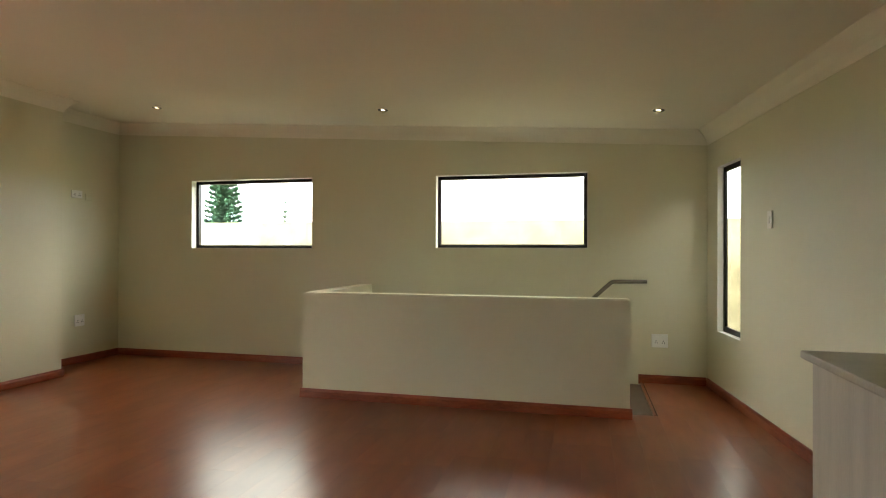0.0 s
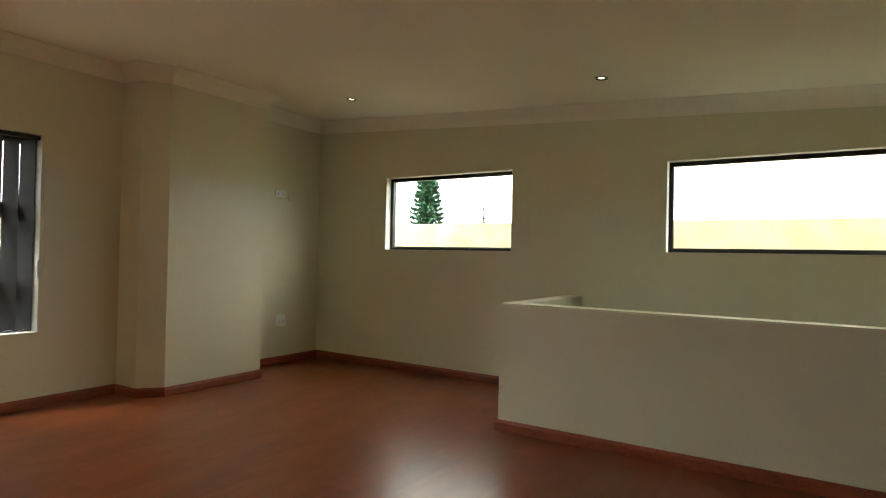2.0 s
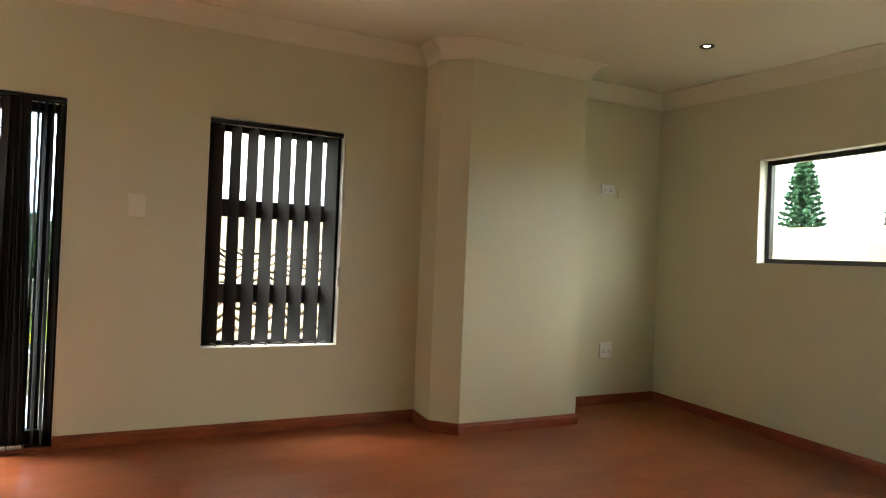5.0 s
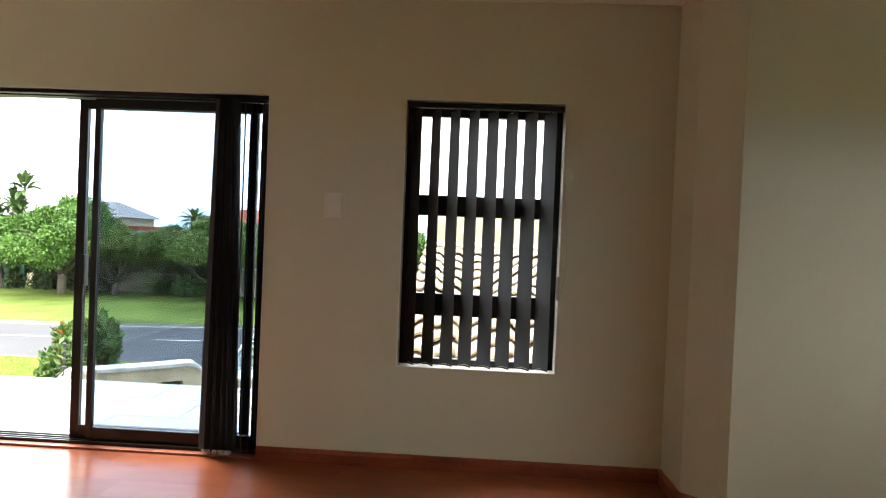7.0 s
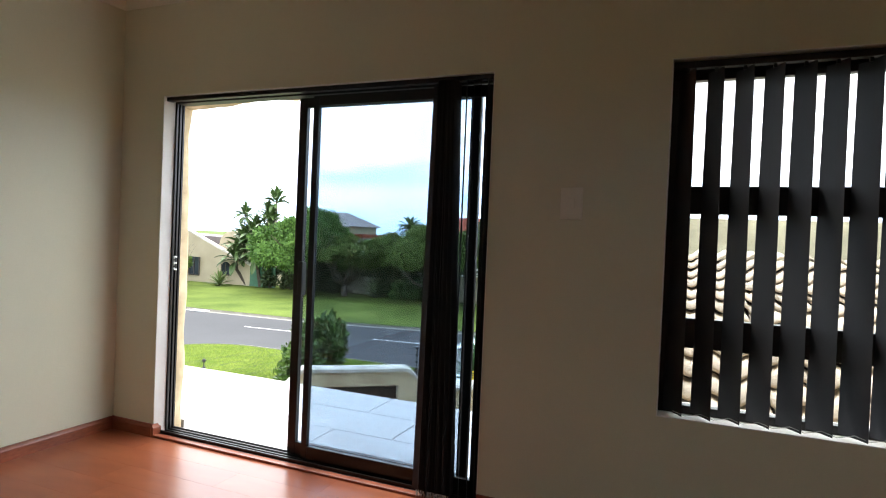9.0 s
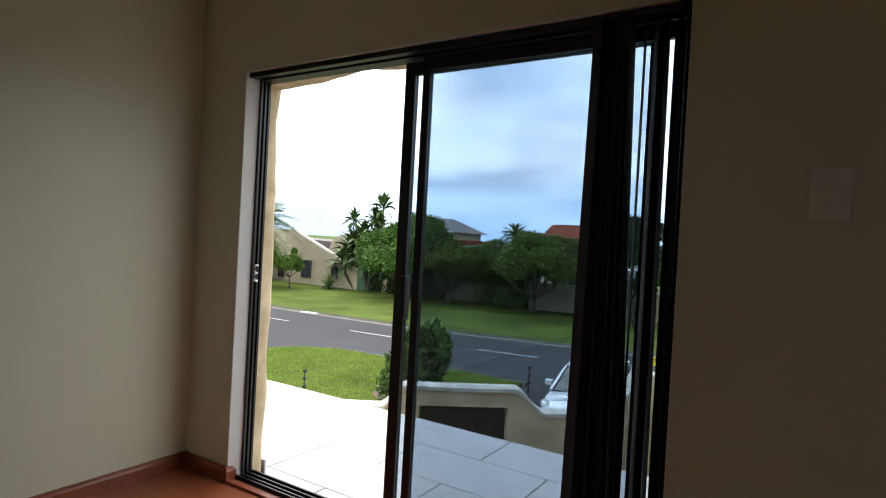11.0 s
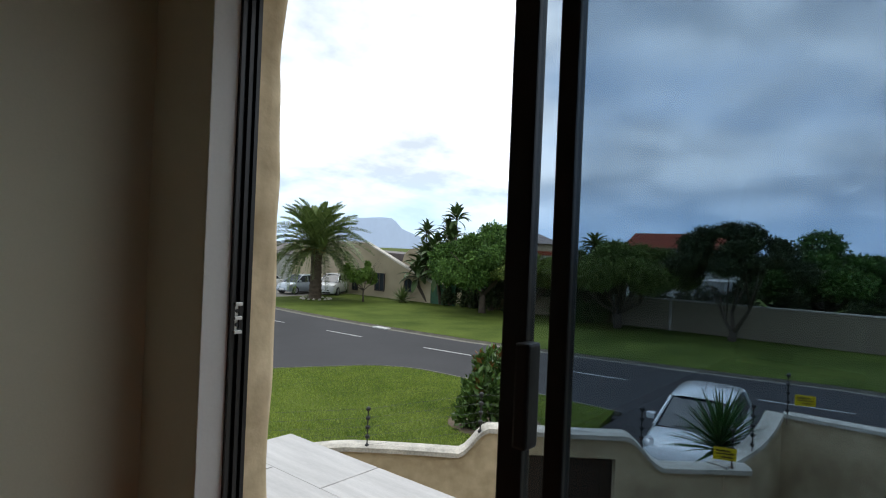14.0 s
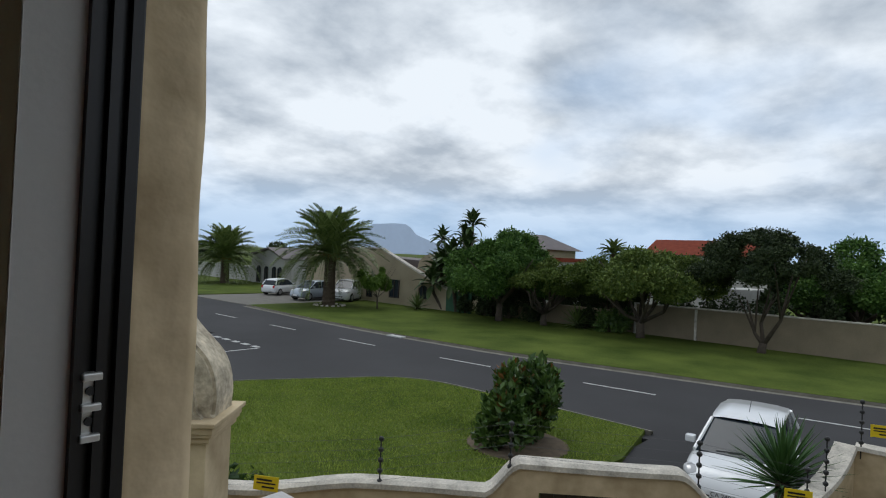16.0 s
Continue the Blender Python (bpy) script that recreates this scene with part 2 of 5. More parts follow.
M_STREL = leaf_mat("dark_paddle_leaves", (0.022, 0.048, 0.012), (0.085, 0.13, 0.035), 0.45, 0.35)
M_PALMDRY = leaf_mat("ripe_palm_stalks", (0.22, 0.10, 0.02), (0.36, 0.18, 0.04))
M_BUSH = leaf_mat("glossy_bush_leaves", (0.020, 0.052, 0.010), (0.095, 0.160, 0.030), 0.4, 0.35)
M_BUSHRED = leaf_mat("russet_bush_leaves", (0.10, 0.050, 0.014), (0.20, 0.085, 0.022), 0.4, 0.35)
M_YUCCA = leaf_mat("yucca_blades", (0.03, 0.075, 0.018), (0.09, 0.17, 0.05), 0.4)
# Needle greens are lightened to carry the haze over the far pine.
M_PINE = leaf_mat("norfolk_pine_needles", (0.035, 0.095, 0.058), (0.090, 0.200, 0.120), 0.7)
M_BLADES = leaf_mat("grass_blades", (0.120, 0.195, 0.026), (0.34, 0.40, 0.080), 0.8, 0.08)
# Distance haze is put into the pale blue-grey base and the faint blue glow.
M_MOUNT = mat("haze_glow_mountain", (0.38, 0.42, 0.49), 1.0, vary=0.06, scale=0.004, fine=0.03, bump=0.0, spec=0.0)
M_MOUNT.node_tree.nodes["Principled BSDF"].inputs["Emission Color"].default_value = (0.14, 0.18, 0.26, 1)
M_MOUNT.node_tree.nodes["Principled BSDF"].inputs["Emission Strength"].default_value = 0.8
G_TINT = glass_mat("tinted_door_glass", (0.70, 0.755, 0.805))
G_CLEAR = glass_mat("clear_window_glass", (0.92, 0.94, 0.93))
E_LAMP = glow_mat("warm_downlight", (1.0, 0.80, 0.5), 0.9)


# ---- mesh helpers ----
def box(bm, x0, x1, y0, y1, z0, z1, bevel=0.0, m=None):
    r = bmesh.ops.create_cube(bm, size=1.0)
    bmesh.ops.scale(bm, vec=(x1 - x0, y1 - y0, z1 - z0), verts=r["verts"])
    bmesh.ops.translate(bm, vec=((x0 + x1) / 2, (y0 + y1) / 2, (z0 + z1) / 2), verts=r["verts"])
    vs = r["verts"]
    if bevel:
        es = list({e for v in vs for e in v.link_edges})
        out = bmesh.ops.bevel(bm, geom=es, offset=bevel, segments=2, affect="EDGES", profile=0.6)
        vs = list({v for f in out["faces"] for v in f.verts} | {v for v in vs if v.is_valid})
        vs = list({v for s in vs for f in s.link_faces for v in f.verts})
    if m is not None:
        bmesh.ops.transform(bm, matrix=m, verts=vs)
    return bm


def boxes(*args, bevel=0.0):
    bm = bmesh.new()
    for a in args:
        box(bm, *a, bevel=bevel)
    return bm


def prism(bm, pts, z0, z1):
    """A flat outline (x, y), counter-clockwise, raised from z0 to z1; z may be a function of x, y."""
    f0 = z0 if callable(z0) else (lambda x, y: z0)
    f1 = z1 if callable(z1) else (lambda x, y: z1)
    lo = [bm.verts.new((x, y, f0(x, y))) for x, y in pts]
    hi = [bm.verts.new((x, y, f1(x, y))) for x, y in pts]
    n = len(pts)
    bm.faces.new(lo[::-1]); bm.faces.new(hi)
    for i in range(n):
        bm.faces.new((lo[i], lo[(i + 1) % n], hi[(i + 1) % n], hi[i]))
    return bm


def plate(bm, outline, along, across, up, origin, depth):
    """An outline in the plane of along and up, thickened by depth along across."""
    o, a, b, c = Vector(origin), Vector(along), Vector(up), Vector(across)
    f = [bm.verts.new(o + a * u + b * v) for u, v in outline]
    g = [bm.verts.new(o + a * u + b * v + c * depth) for u, v in outline]
    n = len(outline)
    bm.faces.new(f); bm.faces.new(g[::-1])
    for i in range(n):
        bm.faces.new((f[(i + 1) % n], f[i], g[i], g[(i + 1) % n]))
    bmesh.ops.recalc_face_normals(bm, faces=bm.faces[:])
    return bm


def tube(bm, pts, radii, seg=8):
    """A round bar along points, with a radius at each."""
    rings = []
    for i, p in enumerate(pts):
        p = Vector(p)
        d = (Vector(pts[min(i + 1, len(pts) - 1)]) - Vector(pts[max(i - 1, 0)])).normalized()
        q = d.to_track_quat("Z", "Y")
        r = radii[i] if hasattr(radii, "__len__") else radii
        rings.append([bm.verts.new(p + q @ Vector((r * math.cos(2 * math.pi * k / seg), r * math.sin(2 * math.pi * k / seg), 0))) for k in range(seg)])
    for a, b in zip(rings, rings[1:]):
        for k in range(seg):
            bm.faces.new((a[k], a[(k + 1) % seg], b[(k + 1) % seg], b[k]))
    bm.faces.new(rings[0][::-1]); bm.faces.new(rings[-1])
    return bm


def mesh_of(bm, name, smooth=False):
    me = bpy.data.meshes.new(name)
    bm.to_mesh(me)
    bm.free()
    if smooth:
        me.polygons.foreach_set("use_smooth", [True] * len(me.polygons))
    return me


def part(name, bm, material, parent=None, label="", smooth=False, m=None):
    """One mesh object, under parent if there is one."""
    me = bm if isinstance(bm, bpy.types.Mesh) else mesh_of(bm, name, smooth)
    if not me.materials:
        me.materials.append(material)
    ob = new(name, me)
    ob.parent = parent
    if m is not None:
        ob.matrix_basis = m
    return tagged(ob, label)


def thing(name, label, category, m=None, group="", kind=""):
    ob = new(name)
    ob.empty_display_size = 0.1
    if m is not None:
        ob.matrix_basis = m
    return tagged(ob, label, category, group, kind)


def setting(name, bm, material, label="", smooth=False):
    ob = part(name, bm, material, None, label, smooth)
    return tagged(ob, kind="structure")


def wall_with_holes(axis, a0, a1, b0, b1, z0, z1, holes):
    """A wall along x or y from a0 to a1, b0..b1 thick, with holes (a, a, z, z), in order along it."""
    bm = bmesh.new()

    def put(p, q, lo, hi):
        if q - p > 1e-6 and hi - lo > 1e-6:
            box(bm, *((p, q, b0, b1) if axis == "x" else (b0, b1, p, q)), lo, hi)
    at = a0
    for h0, h1, l, u in holes:
        put(at, h0, z0, z1); put(h0, h1, z0, l); put(h0, h1, u, z1)
        at = h1
    put(at, a1, z0, z1)
    return bm

# ---- the room: walls, floor, ceiling ----
XW, YN, YS, DROP = -5.0, 6.05, -1.105, -2.95
DOOR = (-0.756, 1.374, 0.0, 2.11)
BLINDWIN = (2.164, 3.07, 0.578, 2.108)
WIN1, WIN2 = (-3.98, -2.43, 1.29, 2.085), (-1.01, 0.55, 1.30, 2.065)
EAST0, EASTDIR = Vector((1.65, 6.05, 0)), Vector((0.0995, -0.995, 0))


def ceil_z(x, y=0):
    return 2.80 - 0.059 * (x + 5.0)


def east_at(s):
    p = EAST0 + EASTDIR * s
    return (p.x, p.y)


setting("wall_west", wall_with_holes("y", YS - 0.25, YN + 0.25, XW - 0.126, XW, 0.0, 3.1, [DOOR, BLINDWIN]), M_WALL, "cream painted wall with sliding door and blind-covered window")
setting("wall_north", wall_with_holes("x", XW, 1.70, YN, YN + 0.22, DROP, 3.1, [WIN1, WIN2]), M_WALL, "cream painted wall with two wide high windows")
setting("wall_south", boxes((XW, 2.9, YS - 0.22, YS, 0.0, 3.1)), M_WALL, "plain cream painted wall")

# the east wall stands a little askew
EAST_M = Matrix.Translation(EAST0) @ Matrix(((EASTDIR.x, -EASTDIR.y, 0, 0), (EASTDIR.y, EASTDIR.x, 0, 0), (0, 0, 1, 0), (0, 0, 0, 1)))
EWIN = (0.29, 0.86, 0.555, 2.03)
ew = wall_with_holes("x", -0.05, 7.5, 0.0, 0.075, -0.1, 3.1, [EWIN])
bmesh.ops.transform(ew, matrix=EAST_M, verts=ew.verts[:])
setting("wall_east", ew, M_WALL, "cream painted wall with a tall narrow window")

# chimney breast with a splayed corner
CHIM = [(XW, 3.68), (-4.70, 3.68), (-4.555, 3.85), (-4.555, 4.845), (XW, 4.845)]
setting("chimney_breast", prism(bmesh.new(), CHIM, 0.0, 2.95), M_WALL, "cream painted chimney breast with a splayed corner")

# white painted reveals lining the openings
def reveal_frame(axis, hole, b0, b1, t=0.004):
    a0, a1, z0, z1 = hole
    bm = bmesh.new()
    strips = [(a0, a0 + t, z0, z1), (a1 - t, a1, z0, z1), (a0 + t, a1 - t, z1 - t, z1)]
    if z0 > 0.05:
        strips.append((a0 + t, a1 - t, z0, z0 + t))
    for p, q, l, u in strips:
        box(bm, *((p, q, b0, b1) if axis == "x" else (b0, b1, p, q)), l, u)
    return bm


dr = reveal_frame("y", DOOR, XW - 0.066, XW - 0.001)
prism(dr, [(XW - 0.002, DOOR[0] + 0.004), (XW - 0.066, DOOR[0] + 0.028), (XW - 0.066, DOOR[0] + 0.004)], 0.0, DOOR[3] - 0.004)
bmesh.ops.recalc_face_normals(dr, faces=dr.faces[:])
setting("door_reveal", dr, M_REVEAL, "white painted door reveal")
setting("blind_window_reveal", reveal_frame("y", BLINDWIN, XW - 0.10, XW - 0.001), M_REVEAL)
setting("window_reveal", reveal_frame("x", WIN1, YN + 0.001, YN + 0.11), M_REVEAL)
setting("window_reveal", reveal_frame("x", WIN2, YN + 0.001, YN + 0.11), M_REVEAL)
er = reveal_frame("x", EWIN, 0.001, 0.052)
bmesh.ops.transform(er, matrix=EAST_M, verts=er.verts[:])
setting("window_reveal", er, M_REVEAL)

# ceiling slopes gently down towards the east
setting("ceiling", prism(bmesh.new(), [(XW - 0.1, YS - 0.1), (2.75, YS - 0.1), (1.9, YN + 0.1), (XW - 0.1, YN + 0.1)], ceil_z, lambda x, y: ceil_z(x) + 0.12), M_CEIL, "white gently sloping plaster ceiling")
setting("house_roof", boxes((XW - 0.28, 2.9, YS - 0.3, YN + 0.3, 3.1, 3.25)), M_COPING)

# floor bed with the stairwell left open
HOLE = (-1.715, 1.06, 4.855, YN)
bed = boxes((XW, 2.0, YS, HOLE[2], -0.15, -0.012), (XW, HOLE[0] - 0.14, HOLE[2], YN, -0.15, -0.012), (HOLE[1], 1.75, HOLE[2], YN, -0.15, -0.012))
floor = setting("floor", bed, M_SUB, "glossy cherry laminate plank floor")

# cornice: a coved moulding along each wall
def cornice(bm, p, q, inward, e0=0.0, e1=0.0):
    prof = [(0.0, -0.13), (0.007, -0.13), (0.012, -0.112), (0.026, -0.082), (0.05, -0.05), (0.08, -0.024), (0.1, -0.008), (0.106, 0.006), (0.0, 0.01)]
    p, q, n = Vector((*p, 0)), Vector((*q, 0)), Vector((*inward, 0))
    d = (q - p).normalized()
    a, b = [], []
    for u, v in prof:
        for base, ends, store in ((p, e0, a), (q, -e1, b)):
            at = base + n * u + d * (u * ends)
            store.append(bm.verts.new((at.x, at.y, ceil_z(at.x) + v)))
    k = len(prof)
    for i in range(k):
        bm.faces.new((a[i], a[(i + 1) % k], b[(i + 1) % k], b[i]))
    bm.faces.new(a); bm.faces.new(b[::-1])


co = bmesh.new()
e_in = (-0.995, -0.0995)
cornice(co, (XW, YS), (XW, 3.68), (1, 0), 1, 1)
cornice(co, (XW, 3.68), (-4.70, 3.68), (0, -1), 1, -0.5)
cornice(co, (-4.70, 3.68), (-4.555, 3.85), (0.761, -0.649), -0.5, -0.5)
cornice(co, (-4.555, 3.85), (-4.555, 4.845), (1, 0), -0.5, -1)
cornice(co, (-4.555, 4.845), (XW, 4.845), (0, 1), -1, 1)
cornice(co, (XW, 4.845), (XW, YN), (1, 0), 1, 1)
cornice(co, (XW, YN), (1.65, YN), (0, -1), 1, 1)
cornice(co, (1.65, YN), east_at(7.2), e_in, 1, 1)
cornice(co, (2.36, YS), (XW, YS), (0, 1), 1, 1)
bmesh.ops.recalc_face_normals(co, faces=co.faces[:])
tagged(part("cornice", co, M_CEIL, None, "white coved plaster cornice"), kind="structure")

# skirting boards
SK = 0.079


def skirting(bm, p, q, inward, t=0.016):
    p, q, n = Vector((*p, 0)), Vector((*q, 0)), Vector((*inward, 0))
    prof = [(0.0, -0.011), (t, -0.011), (t, SK * 0.72), (t * 0.7, SK * 0.86), (t * 0.55, SK), (0.0, SK)]
    a = [bm.verts.new(p + n * u + Vector((0, 0, v))) for u, v in prof]
    b = [bm.verts.new(q + n * u + Vector((0, 0, v))) for u, v in prof]
    k = len(prof)
    for i in range(k):
        bm.faces.new((a[i], a[(i + 1) % k], b[(i + 1) % k], b[i]))
    bm.faces.new(a); bm.faces.new(b[::-1])


def skirt(p, q, n):
    bm = bmesh.new()
    skirting(bm, p, q, n)
    bmesh.ops.recalc_face_normals(bm, faces=bm.faces[:])
    setting("baseboard", bm, M_SKIRT, "red-brown cherry wood skirting board")


for p, q, n in [((XW, YS), (XW, DOOR[0]), (1, 0)), ((XW, DOOR[1]), (XW, 3.664), (1, 0)), ((XW, 3.68), (-4.69, 3.68), (0, -1)),
                ((-4.70, 3.68), (-4.555, 3.85), (0.761, -0.649)), ((-4.555, 3.845), (-4.555, 4.86), (1, 0)), ((-4.56, 4.845), (-4.985, 4.845), (0, 1)),
                ((XW, 4.861), (XW, 6.034), (1, 0)), ((XW, YN), (-1.855, YN), (0, -1)), ((1.03, YN), (1.64, YN), (0, -1)),
                (east_at(0.02), east_at(7.1), e_in), ((2.3, YS), (-4.984, YS), (0, 1)),
                ((-1.871, 4.715), (0.876, 4.715), (0, -1)), ((-1.855, 4.715), (-1.855, 6.034), (-1, 0)), ((0.86, 4.715), (0.86, 4.86), (1, 0)),
                ((XW - 0.065, DOOR[0] + 0.004), (XW + 0.016, DOOR[0] + 0.004), (0, 1))]:
    skirt(p, q, n)

# half wall round the stairwell
hw = prism(bmesh.new(), [(-1.855, 4.715), (0.86, 4.715), (0.86, 4.855), (-1.715, 4.855), (-1.715, YN), (-1.855, YN)], -0.4, 0.905)
bmesh.ops.bevel(hw, geom=[e for e in hw.edges if all(v.co.z > 0.9 for v in e.verts) or abs(e.verts[0].co.z - e.verts[1].co.z) > 1], offset=0.008, segments=2, affect="EDGES")
setting("half_wall", hw, M_WALL, "cream painted half wall round the stairwell")

# stairs down to the west, one tread and riser block a step
stairs = thing("staircase", "stairs leading down behind the half wall", "staircase", kind="structure")
for i in range(11):
    x1, z = 1.06 - 0.25 * i, -0.02 - 0.178 * i
    part("step", boxes((x1 - 0.27, x1, 4.858, YN - 0.003, z - 0.178, z), bevel=0.006), M_STEP, stairs)
part("nosing", boxes((1.048, 1.066, 4.858, YN - 0.02, -0.03, 0.003), bevel=0.002), M_SKIRT, stairs, "dark stair nosing strip")
setting("stairwell_wall", boxes((-2.0, 1.3, 4.72, 4.855, DROP, -0.4), (-2.0, -1.86, 4.855, YN, DROP, -0.4), (1.06, 1.2, 4.855, YN, DROP, -0.16)), M_WALL)
setting("stairwell_floor", boxes((-2.0, 1.2, 4.72, YN, DROP - 0.1, DROP)), M_STEP)

rail = thing("handrail", "brushed steel tube handrail on the wall above the stairs", "handrail")
run = [(1.10, 5.965, 0.982), (0.80, 5.965, 0.978), (0.77, 5.965, 0.968), (0.745, 5.965, 0.945), (-0.75, 5.965, -0.45)]
part("tube", tube(bmesh.new(), run, 0.02, 14), M_STEEL, rail, smooth=True)
for x, z in ((0.64, 0.845), (-0.3, -0.03)):
    part("bracket", tube(bmesh.new(), [(x, 5.965, z), (x, 5.97, z - 0.05), (x, 6.05, z - 0.06)], 0.008, 8), M_STEEL, rail, smooth=True)


# ---- windows and doors ----
def pane_window(name, label, axis, hole, b, face, glass, bars=(), prof=0.04, deep=0.045, m=None, foot=None):
    """An aluminium window in its opening: frame sides, bars and panes are parts."""
    win = thing(name, label, "window", m, kind="structure")
    a0, a1, z0, z1 = hole
    foot = foot or prof

    def bx(p, q, l, u, d0, d1, bev=0.004):
        return boxes((p, q, d0, d1, l, u) if axis == "x" else (d0, d1, p, q, l, u), bevel=bev)
    for p, q, l, u in ((a0, a1, z1 - prof, z1), (a0, a1, z0, z0 + foot), (a0, a0 + prof, z0 + foot, z1 - prof), (a1 - prof, a1, z0 + foot, z1 - prof)):
        part("window_frame", bx(p, q, l, u, b, b + deep), M_ALU, win)
    at = [z0 + foot, *[v for bar in bars for v in bar], z1 - prof]
    for l, u in bars:
        part("window_bar", bx(a0 + prof, a1 - prof, l, u, b, b + deep), M_ALU, win)
    for l, u in zip(at[::2], at[1::2]):
        pane = part("pane", bx(a0 + prof, a1 - prof, l, u, b + deep / 2 - 0.002, b + deep / 2 + 0.002, 0), glass, win)
        pane.visible_shadow = False
    return win


pane_window("window_1", "wide high window in dark bronze aluminium frame", "x", WIN1, YN + 0.085, -1, G_CLEAR)
pane_window("window_2", "wide high window in dark bronze aluminium frame", "x", WIN2, YN + 0.085, -1, G_CLEAR)
pane_window("window_3", "tall narrow window in dark bronze aluminium frame", "x", EWIN, 0.052, -1, G_CLEAR, m=EAST_M, prof=0.05, deep=0.022)
pane_window("window_4", "three-light window in dark aluminium behind vertical blinds", "y", BLINDWIN, XW - 0.14, 1, G_CLEAR, bars=((0.87, 1.0), (1.455, 1.575)), prof=0.075, foot=0.04)

# sliding door: track frame, and two leaves pushed over to one side
door = thing("door_1", "half-open sliding door of dark aluminium with tinted glass", "sliding door", kind="structure")
d0, d1, dz = DOOR[0], DOOR[1], DOOR[3]
for a in ((XW - 0.138, XW - 0.066, d0, d0 + 0.028, 0.03, dz - 0.035), (XW - 0.126, XW - 0.066, d1 - 0.028, d1, 0.03, dz - 0.035), (XW - 0.138, XW - 0.066, d0, d1, dz - 0.035, dz)):
    part("door_frame", boxes(a, bevel=0.003), M_ALU, door)
for x in (-5.072, -5.098, -5.122):
    part("jamb_rib", boxes((x - 0.006, x + 0.006, d0 + 0.028, d0 + 0.042, 0.03, dz - 0.035)), M_ALU, door)
part("door_sill", boxes((XW - 0.145, XW - 0.03, d0, d1, -0.008, 0.012), bevel=0.003), M_ALU, door)
for x in (-5.045, -5.072, -5.106, -5.14):
    part("track_rail", boxes((x - 0.004, x + 0.004, d0, d1, 0.012, 0.03)), M_ALU, door)
part("wood_threshold", boxes((XW - 0.03, XW + 0.012, d0, d1, -0.008, 0.014), bevel=0.004), M_SKIRT, door, "cherry wood threshold strip")


def leaf(x, y0, y1, stile):
    top = part("door_leaf", boxes((x - 0.015, x + 0.015, y0, y0 + stile, 0.025, dz - 0.04), bevel=0.004), M_ALU, door)
    for a in ((x - 0.015, x + 0.015, y1 - stile, y1, 0.025, dz - 0.04), (x - 0.015, x + 0.015, y0 + stile, y1 - stile, 0.025, 0.105), (x - 0.015, x + 0.015, y0 + stile, y1 - stile, dz - 0.095, dz - 0.04)):
        part("rail", boxes(a, bevel=0.004), M_ALU, top)
    p = part("pane", boxes((x - 0.003, x + 0.003, y0 + stile, y1 - stile, 0.105, dz - 0.095)), G_TINT, top, "bluish tinted glass")
    p.visible_shadow = False
    return top


front = leaf(-5.119, 0.179, 1.278, 0.055)
leaf(-5.086, 0.297, DOOR[1] - 0.03, 0.037)
part("door_handle", boxes((-5.105, -5.062, 0.236, 0.266, 0.95, 1.14), bevel=0.006), M_BLACK, front, "black pull handle")
for z in (1.12, 1.08, 1.04):
    part("strike_lip", boxes((-5.099, -5.075, d0 + 0.030, d0 + 0.049, z - 0.005, z + 0.005), bevel=0.002), M_STRIKE, door, "zinc strike plate lip")
part("strike_plate", boxes((-5.100, -5.076, d0 + 0.028, d0 + 0.036, 1.036, 1.124), bevel=0.002), M_STRIKE, door, "zinc strike plate")
for z in (1.1, 1.06):
    part("screw", tube(bmesh.new(), [(-5.088, d0 + 0.036, z), (-5.088, d0 + 0.040, z)], 0.006, 10), M_BLACK, door)

# ---- vertical blinds ----
blind = thing("vertical_blind", "charcoal vertical blind with half-turned slats in the window", "blind")
part("headrail", boxes((XW - 0.062, XW - 0.022, 2.17, 3.064, 2.068, 2.098), bevel=0.004), M_BLACK, blind, "dark headrail")
SLAT_X = XW - 0.042


def slat_mesh(width, length, bow, twist=0.0):
    """One fabric slat: a thin, bowed and slightly twisted strip hanging down from z 0."""
    bm = bmesh.new()
    rows = 6 if twist else 1
    sides = []
    for skin_ in (0.0006, -0.0006):
        grid = []
        for j in range(rows + 1):
            a = radians(twist) * j / rows
            line = []
            for k in range(7):
                u = k / 6 - 0.5
                px, py = u * width, bow * (1 - 4 * u * u) + skin_
                line.append(bm.verts.new((px * math.cos(a) - py * math.sin(a), px * math.sin(a) + py * math.cos(a), -length * j / rows)))
            grid.append(line)
        for p, q in zip(grid, grid[1:]):
            for k in range(6):
                bm.faces.new((p[k], q[k], q[k + 1], p[k + 1]))
        sides.append(grid)
    f, g = sides
    for j in range(rows):
        for k in (0, 6):
            bm.faces.new((f[j][k], g[j][k], g[j + 1][k], f[j + 1][k]))
    bmesh.ops.recalc_face_normals(bm, faces=bm.faces[:])
    return mesh_of(bm, "slat")


SLAT = slat_mesh(0.127, 1.468, 0.004, 9.0)
SLAT.materials.append(M_BLIND)
for i in range(8):
    y = 2.228 + i * 0.1085
    part("slat", SLAT, M_BLIND, blind, m=pose(SLAT_X, y, 2.06, 0, random.uniform(-0.3, 0.3), 28 + random.uniform(-1.5, 1.5)))
    part("hanger", boxes((SLAT_X - 0.008, SLAT_X + 0.008, y - 0.006, y + 0.006, 2.052, 2.068)), M_BLACK, blind)
for i in range(7):
    y = 2.228 + i * 0.1085
    part("bottom_chain", tube(bmesh.new(), [(SLAT_X + 0.04, y, 0.612), (SLAT_X + 0.045, y + 0.05, 0.597), (SLAT_X + 0.04, y + 0.1085, 0.612)], 0.0016, 5), M_CHAIN, blind)
